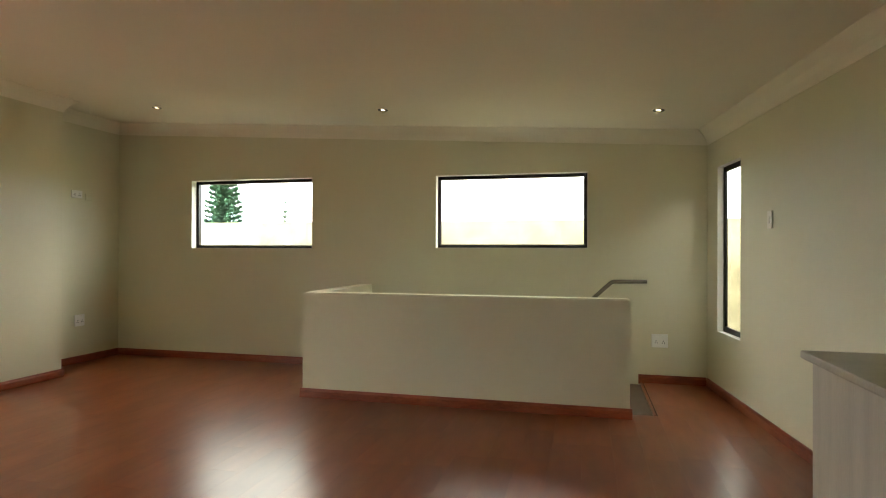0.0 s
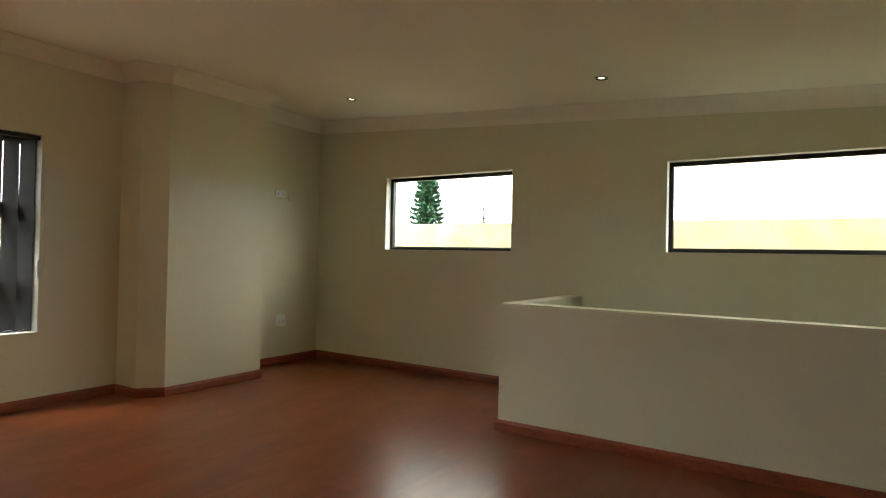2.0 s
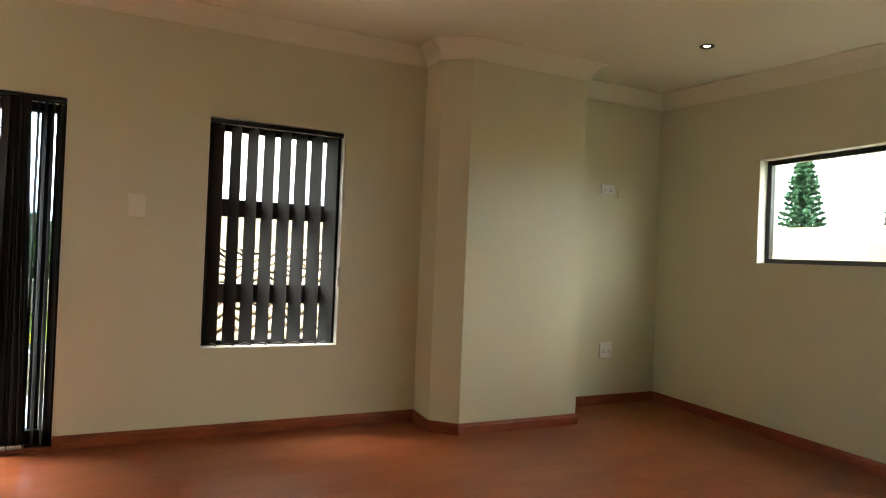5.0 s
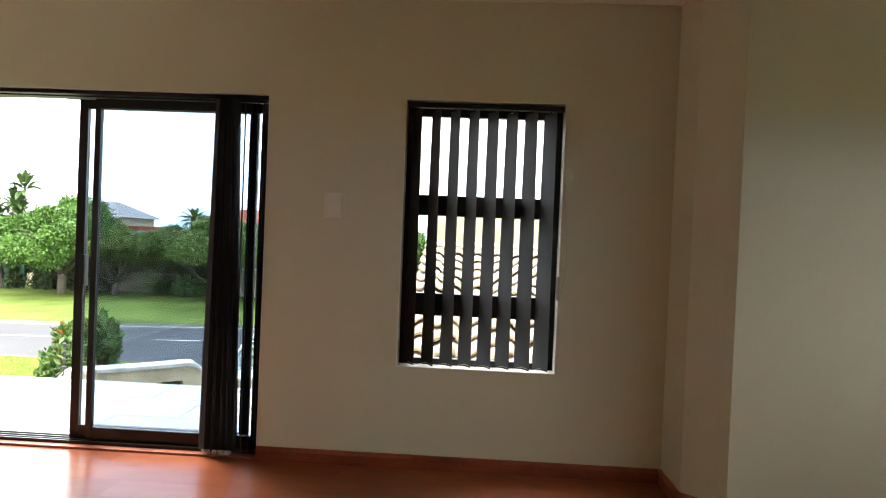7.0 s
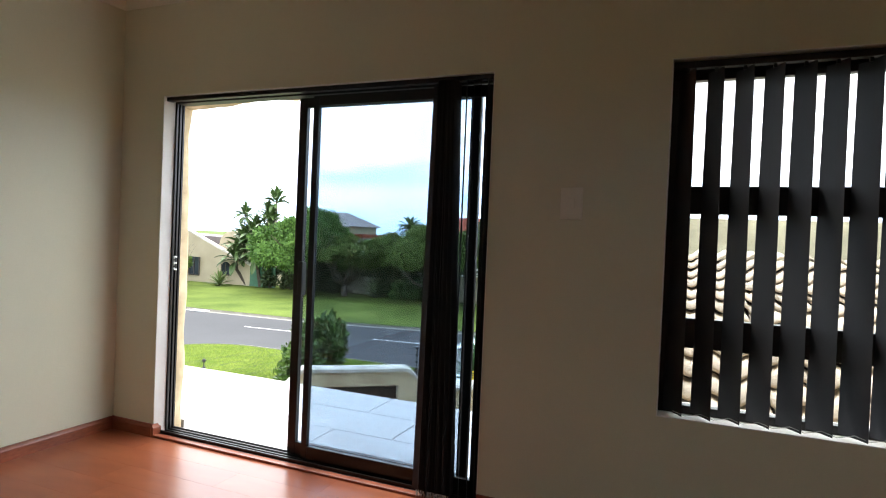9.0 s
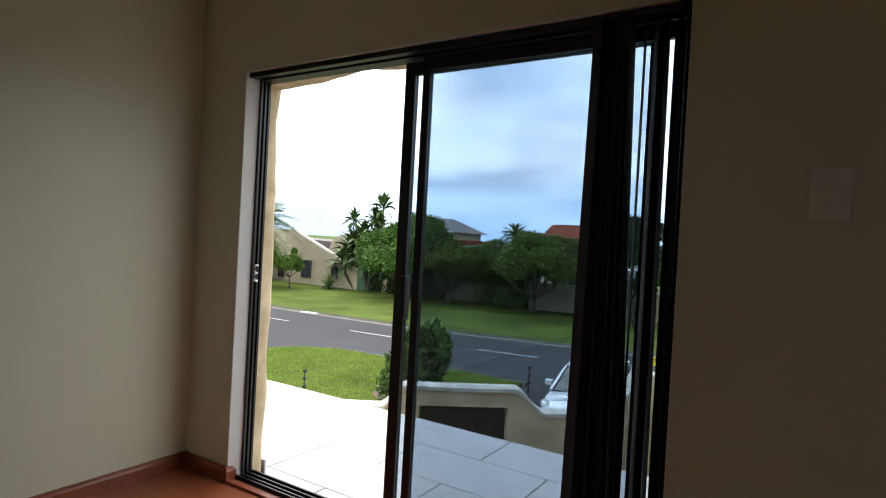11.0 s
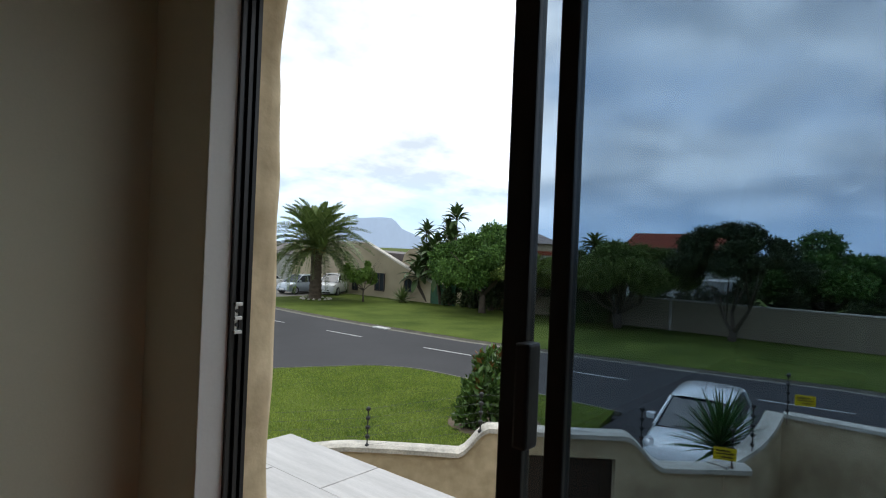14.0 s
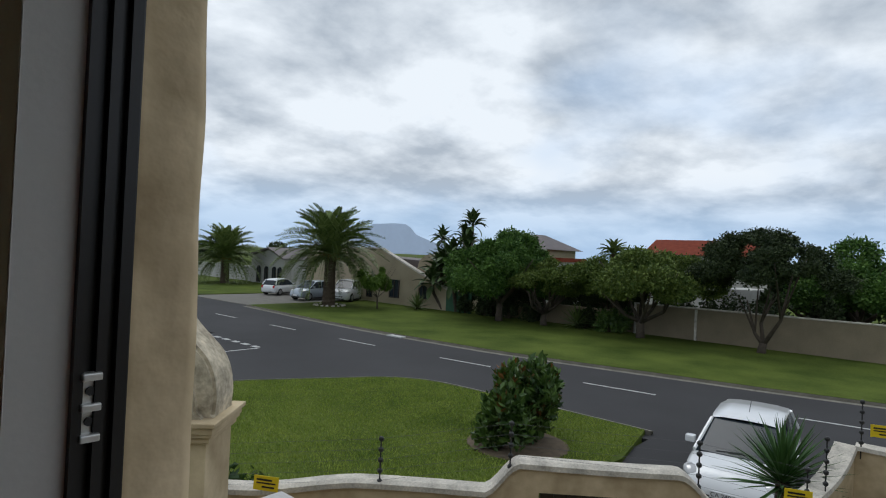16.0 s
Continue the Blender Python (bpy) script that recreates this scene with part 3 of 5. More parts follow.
part("pull_cord", tube(bmesh.new(), [(XW + 0.004, 3.068, 2.07), (XW + 0.012, 3.085, 1.5), (XW + 0.02, 3.105, 1.2), (XW + 0.012, 3.08, 1.03)], 0.0022, 5), M_CHAIN, blind, "white bead pull cord")
part("cord_weight", boxes((XW - 0.004, XW + 0.018, 3.052, 3.074, 1.0, 1.135), bevel=0.005), M_CHAIN, blind, "white plastic cord tensioner")

stack = thing("drawn_blind", "charcoal vertical blind drawn aside in a bunch before the glass door", "blind")
part("headrail", boxes((XW - 0.05, XW - 0.012, d0 + 0.01, d1 - 0.01, dz - 0.03, dz - 0.006), bevel=0.003), M_ALU, stack)
SLAT2 = slat_mesh(0.1, 2.05, 0.004)
SLAT2.materials.append(M_BLIND)
for i in range(19):
    y, foot = 1.088 + i * 0.0052, 1.06 + i * 0.0088 + random.uniform(-0.006, 0.006)
    part("slat", SLAT2, M_BLIND, stack, m=pose(XW - 0.02 + random.uniform(-0.008, 0.008), y, 2.078, math.degrees((foot - y) / 2.05), random.uniform(-0.4, 0.7), random.uniform(-14, 14) + (50 if i == 0 else 0)))
    part("bottom_chain", tube(bmesh.new(), [(XW + 0.03, foot, 0.05), (XW + 0.042, foot + 0.007, 0.026), (XW + 0.03, foot + 0.014, 0.05)], 0.0022, 5), M_CHAIN, stack)
for y, turn in ((1.222, 18), (1.258, 21), (1.294, 20), (1.332, 21)):
    part("slat", SLAT2, M_BLIND, stack, m=pose(XW - 0.035, y, 2.078, random.uniform(-0.3, 0.3), 0, turn))
part("pull_chain", tube(bmesh.new(), [(XW + 0.006, 1.358, 2.08), (XW + 0.006, 1.354, 0.75), (XW + 0.012, 1.346, 0.74), (XW + 0.014, 1.348, 2.08)], 0.0025, 5), M_ALU, stack, "dark bead chain")


# ---- sockets, switches, downlights, cabinet ----
def socket(name, label, m, w, h, rows):
    """A wall plate: plate, and pin holes for each outlet. Local x across, y up, z out of the wall."""
    s = thing(name, label, "wall socket", m)
    part("plate", boxes((-w / 2, w / 2, -h / 2, h / 2, 0.0, 0.011), bevel=0.004), M_PLASTIC, s)
    for cx, cy in rows:
        part("outlet", boxes((cx - 0.019, cx + 0.019, cy - 0.022, cy + 0.022, 0.011, 0.0135), bevel=0.001), M_PLASTIC, s)
        for dx, dy in ((0, 0.011), (-0.010, -0.007), (0.010, -0.007)):
            part("pin_hole", tube(bmesh.new(), [(cx + dx, cy + dy, 0.0125), (cx + dx, cy + dy, 0.0148)], 0.0047, 8), M_HOLE, s)
        part("rocker", boxes((cx - 0.012, cx + 0.012, h / 2 - 0.022, h / 2 - 0.010, 0.011, 0.016), bevel=0.002), M_PLASTIC, s)
    return s


on_north, on_west = pose(0, 0, 0, 90, 0, 0), pose(0, 0, 0, 90, 0, 90)
socket("wall_socket", "white double socket low on the wall by the stair head", Matrix.Translation((1.225, YN, 0.41)) @ on_north, 0.15, 0.13, ((-0.033, -0.012), (0.033, -0.012)))
socket("wall_socket", "white double socket above the skirting beside the chimney breast", Matrix.Translation((XW, 5.485, 0.476)) @ on_west, 0.13, 0.13, ((-0.03, -0.012), (0.03, -0.012)))
socket("wall_socket", "cream double socket high on the wall beside the chimney breast", Matrix.Translation((XW, 5.44, 1.89)) @ on_west, 0.14, 0.085, ((-0.032, -0.006), (0.032, -0.006)))
blank = thing("blank_plate", "painted-over blank plate beside the high socket", "cover plate", Matrix.Translation((XW, 5.60, 1.87)) @ on_west)
part("plate", boxes((-0.045, 0.045, -0.04, 0.04, 0, 0.008), bevel=0.003), M_WALL, blank)


def switch(label, m, w, h):
    s = thing("light_switch", label, "light switch", m)
    part("plate", boxes((-w / 2, w / 2, -h / 2, h / 2, 0, 0.010), bevel=0.004), M_SWITCH, s)
    part("rocker", boxes((-0.016, 0.016, -0.024, 0.024, 0.010, 0.015), bevel=0.003), M_SWITCH, s)


switch("cream light switch on the wall between door and window", Matrix.Translation((XW, 1.765, 1.485)) @ on_west, 0.10, 0.145)
switch("cream light switch on the wall beside the tall window", EAST_M @ Matrix.Translation((1.44, 0, 1.495)) @ pose(0, 0, 0, 90, 0, 0), 0.075, 0.125)

for x, y in ((-3.735, 5.18), (-1.31, 5.23), (1.114, 5.19)):
    dl = thing("downlight", "small lit recessed downlight with a dark metal ring", "downlight", Matrix.Translation((x, y, ceil_z(x))) @ pose(0, 0, 0, 0, 3.4, 0), "ceiling downlights")
    ring = bmesh.new()
    prof = [(0.047, 0.002), (0.047, -0.006), (0.041, -0.008), (0.030, -0.004), (0.020, 0.0015)]
    loops = [[ring.verts.new((r * math.cos(a), r * math.sin(a), z)) for a in [2 * math.pi * k / 28 for k in range(28)]] for r, z in prof]
    for a, b in zip(loops, loops[1:]):
        for k in range(28):
            ring.faces.new((a[k], a[(k + 1) % 28], b[(k + 1) % 28], b[k]))
    bmesh.ops.recalc_face_normals(ring, faces=ring.faces[:])
    part("ring", ring, M_ALU, dl, smooth=True)
    part("bulb", tube(bmesh.new(), [(0, 0, 0.001), (0, 0, -0.003)], [0.021, 0.017], 20), E_LAMP, dl, "warm white lit bulb")

cab = thing("cabinet", "limewashed cabinet with a grey stone top against the wall", "cabinet")
part("body", boxes((1.309, 1.98, 0.35, 2.40, 0.09, 0.887), bevel=0.002), M_CAB, cab)
part("plinth", boxes((1.355, 1.98, 0.40, 2.36, -0.008, 0.09)), M_CAB, cab)
part("countertop", boxes((1.279, 1.99, 0.32, 2.432, 0.887, 0.915), bevel=0.006), M_TOP, cab, "grey stone countertop")

# ---- outside of the house: plaster skin, balcony, lower roof ----
def wavy(u):
    return 0.032 * noise.noise(Vector((u * 2.3, 3.1, 0.7))) + 0.016 * noise.noise(Vector((u * 6.0, 1.2, 5.5)))


skin = bmesh.new()
XO = XW - 0.265
N_E = 70


def jamb_strip(bm, inner, outer):
    """A thick plaster strip between two edges given as points in the wall's plane, dented as by a trowel."""
    rows = []
    for (a, b), (c, d) in zip(inner, outer):
        L_ = math.hypot(c - a, d - b)
        u, w = (c - a) / L_, (d - b) / L_
        line = [(XW - 0.14, 0.0)]
        for k in range(1, 5):
            x = XW - 0.14 + (XO + 0.022 - XW + 0.14) * k / 4
            line.append((x, 0.010 * noise.noise(Vector((x * 14, b * 5 + a * 4, 2.0))) + 0.006 * noise.noise(Vector((x * 40, b * 17 + a * 12, 7.0)))))
        line += [(XO + 0.006, 0.006), (XO, 0.022)]
        row = [bm.verts.new((x, a + u * off, b + w * off)) for x, off in line]
        row += [bm.verts.new(v) for v in ((XO, c, d), (XW - 0.14, c, d))]
        rows.append(row)
    n = len(rows[0])
    for r, q in zip(rows, rows[1:]):
        for k in range(n):
            bm.faces.new((r[k], r[(k + 1) % n], q[(k + 1) % n], q[k]))
    bm.faces.new(rows[0]); bm.faces.new(rows[-1][::-1])


zs = [-0.06 + (2.12 + 0.06) * i / N_E for i in range(N_E + 1)]
jambs = bmesh.new()
jamb_strip(jambs, [(-0.792 + 0.8 * wavy(z) + 0.02 * max(0, (z - 1.9) / 0.2) ** 2, z) for z in zs], [(YS - 0.3, z) for z in zs])
ys = [-0.80 + (1.45 + 0.80) * i / N_E for i in range(N_E + 1)]
jamb_strip(jambs, [(y, 2.095 + wavy(y + 9)) for y in ys], [(y, 3.1) for y in ys])
bmesh.ops.recalc_face_normals(jambs, faces=jambs.faces[:])
setting("outer_jamb", jambs, M_JAMB, "uneven trowelled beige plaster round the doorway", smooth=True)
box(skin, XO, XW - 0.14, YS - 0.3, -0.80, 2.12, 3.1)
box(skin, XO, XW - 0.14, 1.40, 2.165, -0.06, 3.1)
box(skin, XO, XW - 0.14, 2.165, 3.06, 2.122, 3.1)
box(skin, XO, XW - 0.14, 2.165, 3.06, -0.06, 0.585)
box(skin, XO, XW - 0.14, 3.06, YN + 0.3, -0.06, 3.1)
box(skin, XO, XW, YS - 0.3, YN + 0.3, DROP, -0.16)
setting("outer_wall", skin, M_PLASTER, "uneven beige plaster round the doorway", smooth=False)
setting("outer_sill", boxes((XO - 0.03, XW - 0.14, 2.14, 3.08, 0.56, 0.586), bevel=0.005), M_COPING)
setting("balcony_skirting", boxes((XO - 0.014, XO - 0.002, YS - 0.28, -0.78, -0.05, 0.03), bevel=0.003), M_TILE, "grey tile skirting at the foot of the outer wall")

BAL = (-6.72, XO, -2.66, 2.0)
balcony = setting("balcony_floor", boxes((BAL[0] + 0.02, XW - 0.16, BAL[2] + 0.02, BAL[3], -0.30, -0.068)), M_GROUT, "pale grey tiled balcony floor")
setting("balcony_wall", boxes((BAL[0] + 0.05, BAL[0] + 0.25, BAL[2] + 0.05, BAL[3], DROP, -0.30), (BAL[0] + 0.25, XO, BAL[2] + 0.05, BAL[2] + 0.25, DROP, -0.30)), M_PLASTER)

# barrel-tiled lower roof outside the blind-covered window, with a parapet behind
low = thing("lower_roof", "pale clay barrel-tiled roof below the window", "roof", kind="structure")
RX, RZ, RSLOPE = XO - 0.05, 0.30, math.atan2(0.98, 3.75)
ROOF_M = Matrix.Translation((RX, 2.02, RZ)) @ pose(0, 0, 0, 0, 0, 180) @ pose(0, 0, 0, 0, -math.degrees(RSLOPE), 0)
part("roof_deck", boxes((-0.05, 3.9, -3.6, 0.0, -0.14, -0.07)), M_ROOFD, low, m=ROOF_M)
setting("roof_parapet", boxes((-9.75, -9.5, 2.0, 5.8, -1.0, 1.66), (-9.55, XO, 1.86, 2.02, DROP, 0.24)), M_NWALL, "cream parapet behind the tiled roof")

# ---- garden walls beyond the high windows ----
setting("neighbour_wall", boxes((-14, 6, 7.6, 7.82, DROP, 1.67)), M_NWALL, "stained cream wall outside the high windows")
setting("neighbour_wall", boxes((3.25, 3.45, -4, 7.6, DROP, 2.7)), M_GWALL, "cream wall outside the tall window")

# ---- ground, road, verges ----
GZ = -2.95
gm = bmesh.new()
R = 4000.0
gv = [gm.verts.new(v) for v in ((-R, -R, GZ - 0.1), (R, -R, GZ - 0.1), (R, R, GZ - 0.1), (-R, R, GZ - 0.1))]
gm.faces.new(gv)
setting("ground", gm, M_GRASS, "green land reaching the horizon")


def arc(cx, cy, r, a0, a1, n=8):
    return [(cx + r * math.cos(radians(a0 + (a1 - a0) * i / n)), cy + r * math.sin(radians(a0 + (a1 - a0) * i / n))) for i in range(n + 1)]


road = prism(bmesh.new(), [(-29.3, -300), (-18.9, -300), (-18.9, -26.5), (40, -30.5), (40, -17.0), (-18.9, -13.0), (-18.9, 300), (-29.3, 300)], GZ - 0.3, GZ)
setting("road", road, M_ASPHALT, "worn grey asphalt street with dashed centre line")
setting("driveway", boxes((-20.0, -12.2, -5.3, 0.6, GZ - 0.25, GZ + 0.012)), M_ASPHALT, "tarred driveway up to the gate")
setting("yard", boxes((-12.3, XO, -9, 7.5, GZ - 0.25, GZ + 0.006)), M_PAVE, "paved yard behind the boundary wall")
verge_n = [(-9.6, -5.9), (-13.5, -5.35), (-16.8, -5.05), (-19.3, -5.55), (-19.35, -8.0), *arc(-16.4, -11.9, 2.8, 180, 246, 9), (-14.3, -16.3), (-9.0, -17.4), (4, -18.6), (4, -9), (-7, -7.2)]
setting("lawn", prism(bmesh.new(), verge_n, GZ - 0.2, GZ + 0.10), M_GRASS, "mown lawn between boundary wall and street")
FAR_KERB = [(-27.0, -37.5), (-26.15, -28.2), (-25.95, -24.0), (-25.92, -21.0), (-26.1, -15.6), (-26.6, -11.9), (-27.15, -8.8), (-27.8, -4.9), (-28.55, -1.4), (-28.8, 30), (-28.8, 200)]
setting("verge", prism(bmesh.new(), [(x - 0.07, y) for x, y in FAR_KERB] + [(-39.0, 200), (-39.0, -37.5)], GZ - 0.2, GZ + 0.10), M_GRASS, "wide grass verge across the street")
setting("verge", boxes((-44.0, -27.45, -140, -47.0, GZ - 0.2, GZ + 0.09)), M_GRASS, "grass verge beside the far driveway")
setting("verge", prism(bmesh.new(), [(-18.6, -140), (40, -140), (40, -31), (-17, -27.5), (-18.6, -29)], GZ - 0.2, GZ + 0.10), M_GRASS, "grass verge past the side street")
setting("far_driveway", boxes((-60.0, -27.3, -47.0, -37.5, GZ - 0.2, GZ + 0.03)), M_PAVE, "paved drive with parked cars")


def kerb_run(pts, w=0.16, h=0.115):
    bm = bmesh.new()
    L, Rr = [], []
    for i, p in enumerate(pts):
        d = (Vector(pts[min(i + 1, len(pts) - 1)]) - Vector(pts[max(i - 1, 0)])).normalized()
        n = Vector((-d.y, d.x)) * w / 2
        L.append((p[0] + n.x, p[1] + n.y)); Rr.append((p[0] - n.x, p[1] - n.y))
    lo = [[bm.verts.new((x, y, z)) for (x, y), z in ((a, GZ - 0.1), (a, GZ + h), (b, GZ + h * 0.75), (b, GZ - 0.1))] for a, b in zip(L, Rr)]
    for a, b in zip(lo, lo[1:]):
        for k in range(4):
            bm.faces.new((a[k], a[(k + 1) % 4], b[(k + 1) % 4], b[k]))
    bmesh.ops.recalc_face_normals(bm, faces=bm.faces[:])
    return bm


setting("kerb", kerb_run(FAR_KERB[::-1]), M_KERB, "concrete kerb along the street")
setting("kerb", kerb_run([(-27.38, -47), (-27.38, -80), (-27.38, -140)]), M_KERB, "concrete kerb along the street")
setting("kerb", kerb_run([(-19.35, -5.4), (-19.42, -8.0), *arc(-16.4, -11.9, 2.95, 180, 246, 9), (-14.3, -16.45), (-9, -17.5), (4, -18.7)]), M_KERB, "worn kerb round the corner lawn")
setting("gutter", kerb_run([(x + 0.24, y) for x, y in FAR_KERB[::-1]], 0.3, 0.006), M_KERB, "pale concrete gutter strip")
setting("kerb_inlet", boxes((-25.9, -25.45, -21.5, -20.5, GZ + 0.006, GZ + 0.06), bevel=0.01), M_PAINT, "pale stormwater inlet slab")


def centre_x(y):
    """The centre line bends gently with the street."""
    return -22.75 - 0.0038 * max(0.0, y + 24) ** 2


for y0 in (-40.2, -34.0, -27.97, -21.97, -15.74, -9.5, -3.1, 3.2):
    y1 = y0 + 2.45
    dash = [(centre_x(y0), y0), (centre_x(y1), y1), (centre_x(y1) - 0.1, y1), (centre_x(y0) - 0.1, y0)]
    setting("road_marking", prism(bmesh.new(), dash, GZ + 0.001, GZ + 0.006), M_PAINT, "white centre-line dash")
for i in range(6):
    setting("road_marking", boxes((-18.5, -18.25, -22.3 - i * 0.82, -21.85 - i * 0.82, GZ + 0.001, GZ + 0.006)), M_PAINT, "white give-way dash")
setting("road_marking", boxes((-18.3, -14.5, -21.72, -21.62, GZ + 0.001, GZ + 0.006)), M_PAINT, "white side street line")


# ---- boundary wall with its gate, posts and fence poles ----
W0, WU = Vector((-8.45, -5.2, 0)), Vector((-0.619, 0.786, 0))
WN = Vector((-0.786, -0.619, 0))
bw = thing("boundary_wall", "beige plastered garden wall with curved white coping", "garden wall")


def top_line(s):
    """Height of the wall's top: low, then a rounded step up over the gate, and down again."""
    def ease(t):
        t = max(0.0, min(1.0, t))
        return t * t * (3 - 2 * t)
    z = -1.195 + 0.02 * math.sin(s * 1.3)
    return z - 0.13 * ease((0.9 - s) / 1.3) + 0.33 * ease((s - 2.15) / 0.38) - 0.37 * ease((s - 4.15) / 0.5)


GATE = (2.75, 4.05, -1.135)
body, cop = bmesh.new(), bmesh.new()
ss = [-1.4 + i * 0.07 for i in range(102)]
for a, b in zip(ss, ss[1:]):
    lo_a = lo_b = DROP - 0.1
    if GATE[0] <= (a + b) / 2 <= GATE[1]:
        lo_a = lo_b = GATE[2]
    q = [W0 + WU * a, W0 + WU * b]
    vs = []
    for p, lo, s in ((q[0], lo_a, a), (q[1], lo_b, b)):
        for off in (0.0, 0.2):
            for z in (lo, top_line(s)):
                vs.append(body.verts.new((p.x + WN.x * off, p.y + WN.y * off, z)))
    for f in ((0, 1, 5, 4), (2, 6, 7, 3), (0, 4, 6, 2), (1, 3, 7, 5), (0, 2, 3, 1), (4, 5, 7, 6)):
        body.faces.new([vs[i] for i in f])
rings = []
for s in ss:
    p, z = W0 + WU * s, top_line(s)
    rings.append([cop.verts.new((p.x + WN.x * o, p.y + WN.y * o, z + h)) for o, h in ((-0.035, -0.02), (-0.035, 0.035), (0.03, 0.06), (0.17, 0.06), (0.235, 0.035), (0.235, -0.02))])
for a, b in zip(rings, rings[1:]):
    for i in range(6):
        cop.faces.new((a[i], a[(i + 1) % 6], b[(i + 1) % 6], b[i]))
cop.faces.new(rings[0]); cop.faces.new(rings[-1][::-1])
for m_ in (body, cop):
    bmesh.ops.remove_doubles(m_, verts=m_.verts[:], dist=0.0005)
    bmesh.ops.recalc_face_normals(m_, faces=m_.faces[:])
part("wall_body", body, M_PLASTER, bw)
part("coping", cop, M_COPING, bw, "weathered white coping", smooth=False)
gate = thing("timber_gate", "dark stained timber gate set in the boundary wall", "gate")
for i in range(9):
    s0 = GATE[0] + 0.005 + i * (GATE[1] - GATE[0] - 0.01) / 9
    gb = box(bmesh.new(), s0, s0 + 0.14, 0.07, 0.10, DROP, GATE[2] - 0.02, bevel=0.004)
    part("board", gb, M_GATE, gate, m=Matrix.Translation(W0) @ Matrix(((WU.x, WN.x, 0, 0), (WU.y, WN.y, 0, 0), (0, 0, 1, 0), (0, 0, 0, 1))))


def side_wall(a, b, za, zb, label, curve=0.0, th=0.2):
    w = thing("garden_wall", label, "garden wall")
    a, b = Vector((*a, 0)), Vector((*b, 0))
    d = (b - a).normalized()
    n = Vector((-d.y, d.x, 0)) * th
    bmw, bmc = bmesh.new(), bmesh.new()
    K = 14
    r1, r2 = [], []
    for i in range(K + 1):
        t = i / K
        p = a + (b - a) * t
        z = za + (zb - za) * (t ** (1 + curve))
        r1.append([bmw.verts.new((q.x, q.y, zz)) for q, zz in ((p, DROP - 0.1), (p, z), (p + n, z), (p + n, DROP - 0.1))])
        r2.append([bmc.verts.new((q.x, q.y, zz)) for q, zz in ((p - n * 0.15, z), (p - n * 0.1, z + 0.05), (p + n * 1.1, z + 0.05), (p + n * 1.15, z))])
    for bm_, rr in ((bmw, r1), (bmc, r2)):
        for p, q in zip(rr, rr[1:]):
            for k_ in range(4):
                bm_.faces.new((p[k_], p[(k_ + 1) % 4], q[(k_ + 1) % 4], q[k_]))
        bm_.faces.new(rr[0]); bm_.faces.new(rr[-1][::-1])
        bmesh.ops.recalc_face_normals(bm_, faces=bm_.faces[:])
    part("wall_body", bmw, M_PLASTER, w)
    part("coping", bmc, M_COPING, w, "weathered white coping")


side_wall((-11.75, -0.98), (-13.7, -0.72), -1.2, -0.88, "beige garden wall sweeping up to its corner", 3.0)
side_wall((-13.7, -0.72), (-13.9, 6.0), -0.88, -0.9, "beige garden wall beside the driveway")
side_wall((-7.55, -6.3), (-7.2, -4.6), -1.16, -0.75, "beige garden wall running up to the pillar", 0.6)

pillar = thing("gate_pillar", "beige plaster pillar with moulded cap and scrolled top", "pillar", Matrix.Translation((-6.94, -3.88, -0.18)) @ pose(0, 0, 0, 0, 0, 131.5))
# local x runs back towards the house, local y away from it
part("shaft", boxes((-0.75, -0.05, 0.03, 0.55, DROP, 0.03), bevel=0.012), M_PLASTER, pillar)
part("cap", boxes((-0.78, -0.02, 0.0, 0.58, 0.03, 0.075), (-0.81, 0.01, -0.03, 0.61, 0.10, 0.155), (-0.83, 0.035, -0.055, 0.63, 0.155, 0.19), (-0.8, 0.0, -0.02, 0.6, 0.075, 0.10), bevel=0.008), M_PLASTER, pillar, "stepped plaster cap")


def flowing(pts, n=5):
    """A smooth line through a few points."""
    out = []
    for i in range(len(pts) - 1):
        p0, p1, p2, p3 = [Vector(pts[max(0, min(len(pts) - 1, i + k))]) for k in (-1, 0, 1, 2)]
        for k in range(n):
            t = k / n
            out.append(tuple(0.5 * (2 * p1 + (p2 - p0) * t + (2 * p0 - 5 * p1 + 4 * p2 - p3) * t * t + (3 * p1 - p0 - 3 * p2 + p3) * t ** 3)))
    return out + [pts[-1]]


scroll = flowing([(0.035, 0.19), (0.025, 0.34), (0.05, 0.50), (0.11, 0.63), (0.20, 0.73), (0.30, 0.83), (0.41, 0.97), (0.55, 1.13), (0.75, 1.2)]) + [(0.75, 0.19)]
sc = plate(bmesh.new(), scroll, (-1, 0, 0), (0, 1, 0), (0, 0, 1), (0, 0.1, 0), 0.4)
bmesh.ops.bevel(sc, geom=[e for e in sc.edges if abs(e.verts[0].co.y - e.verts[1].co.y) < 1e-5 and min(v.co.z for v in e.verts) > 0.2], offset=0.025, segments=2, affect="EDGES")
part("scroll", sc, M_SCROLL, pillar, "weathered scrolled plaster top")
volute = flowing([(0.10, 0.19), (0.15, 0.25), (0.17, 0.36), (0.25, 0.50), (0.36, 0.58), (0.44, 0.70), (0.55, 0.78), (0.75, 0.80)]) + [(0.75, 0.19)]
vl = plate(bmesh.new(), volute, (-1, 0, 0), (0, 1, 0), (0, 0, 1), (0, 0.045, 0), 0.08)
bmesh.ops.bevel(vl, geom=[e for e in vl.edges if abs(e.verts[0].co.y - 0.045) < 1e-4 and abs(e.verts[1].co.y - 0.045) < 1e-4 and min(v.co.z for v in e.verts) > 0.2], offset=0.02, segments=2, affect="EDGES")
part("scroll_face", vl, M_SCROLL, pillar, "flaking scroll face")


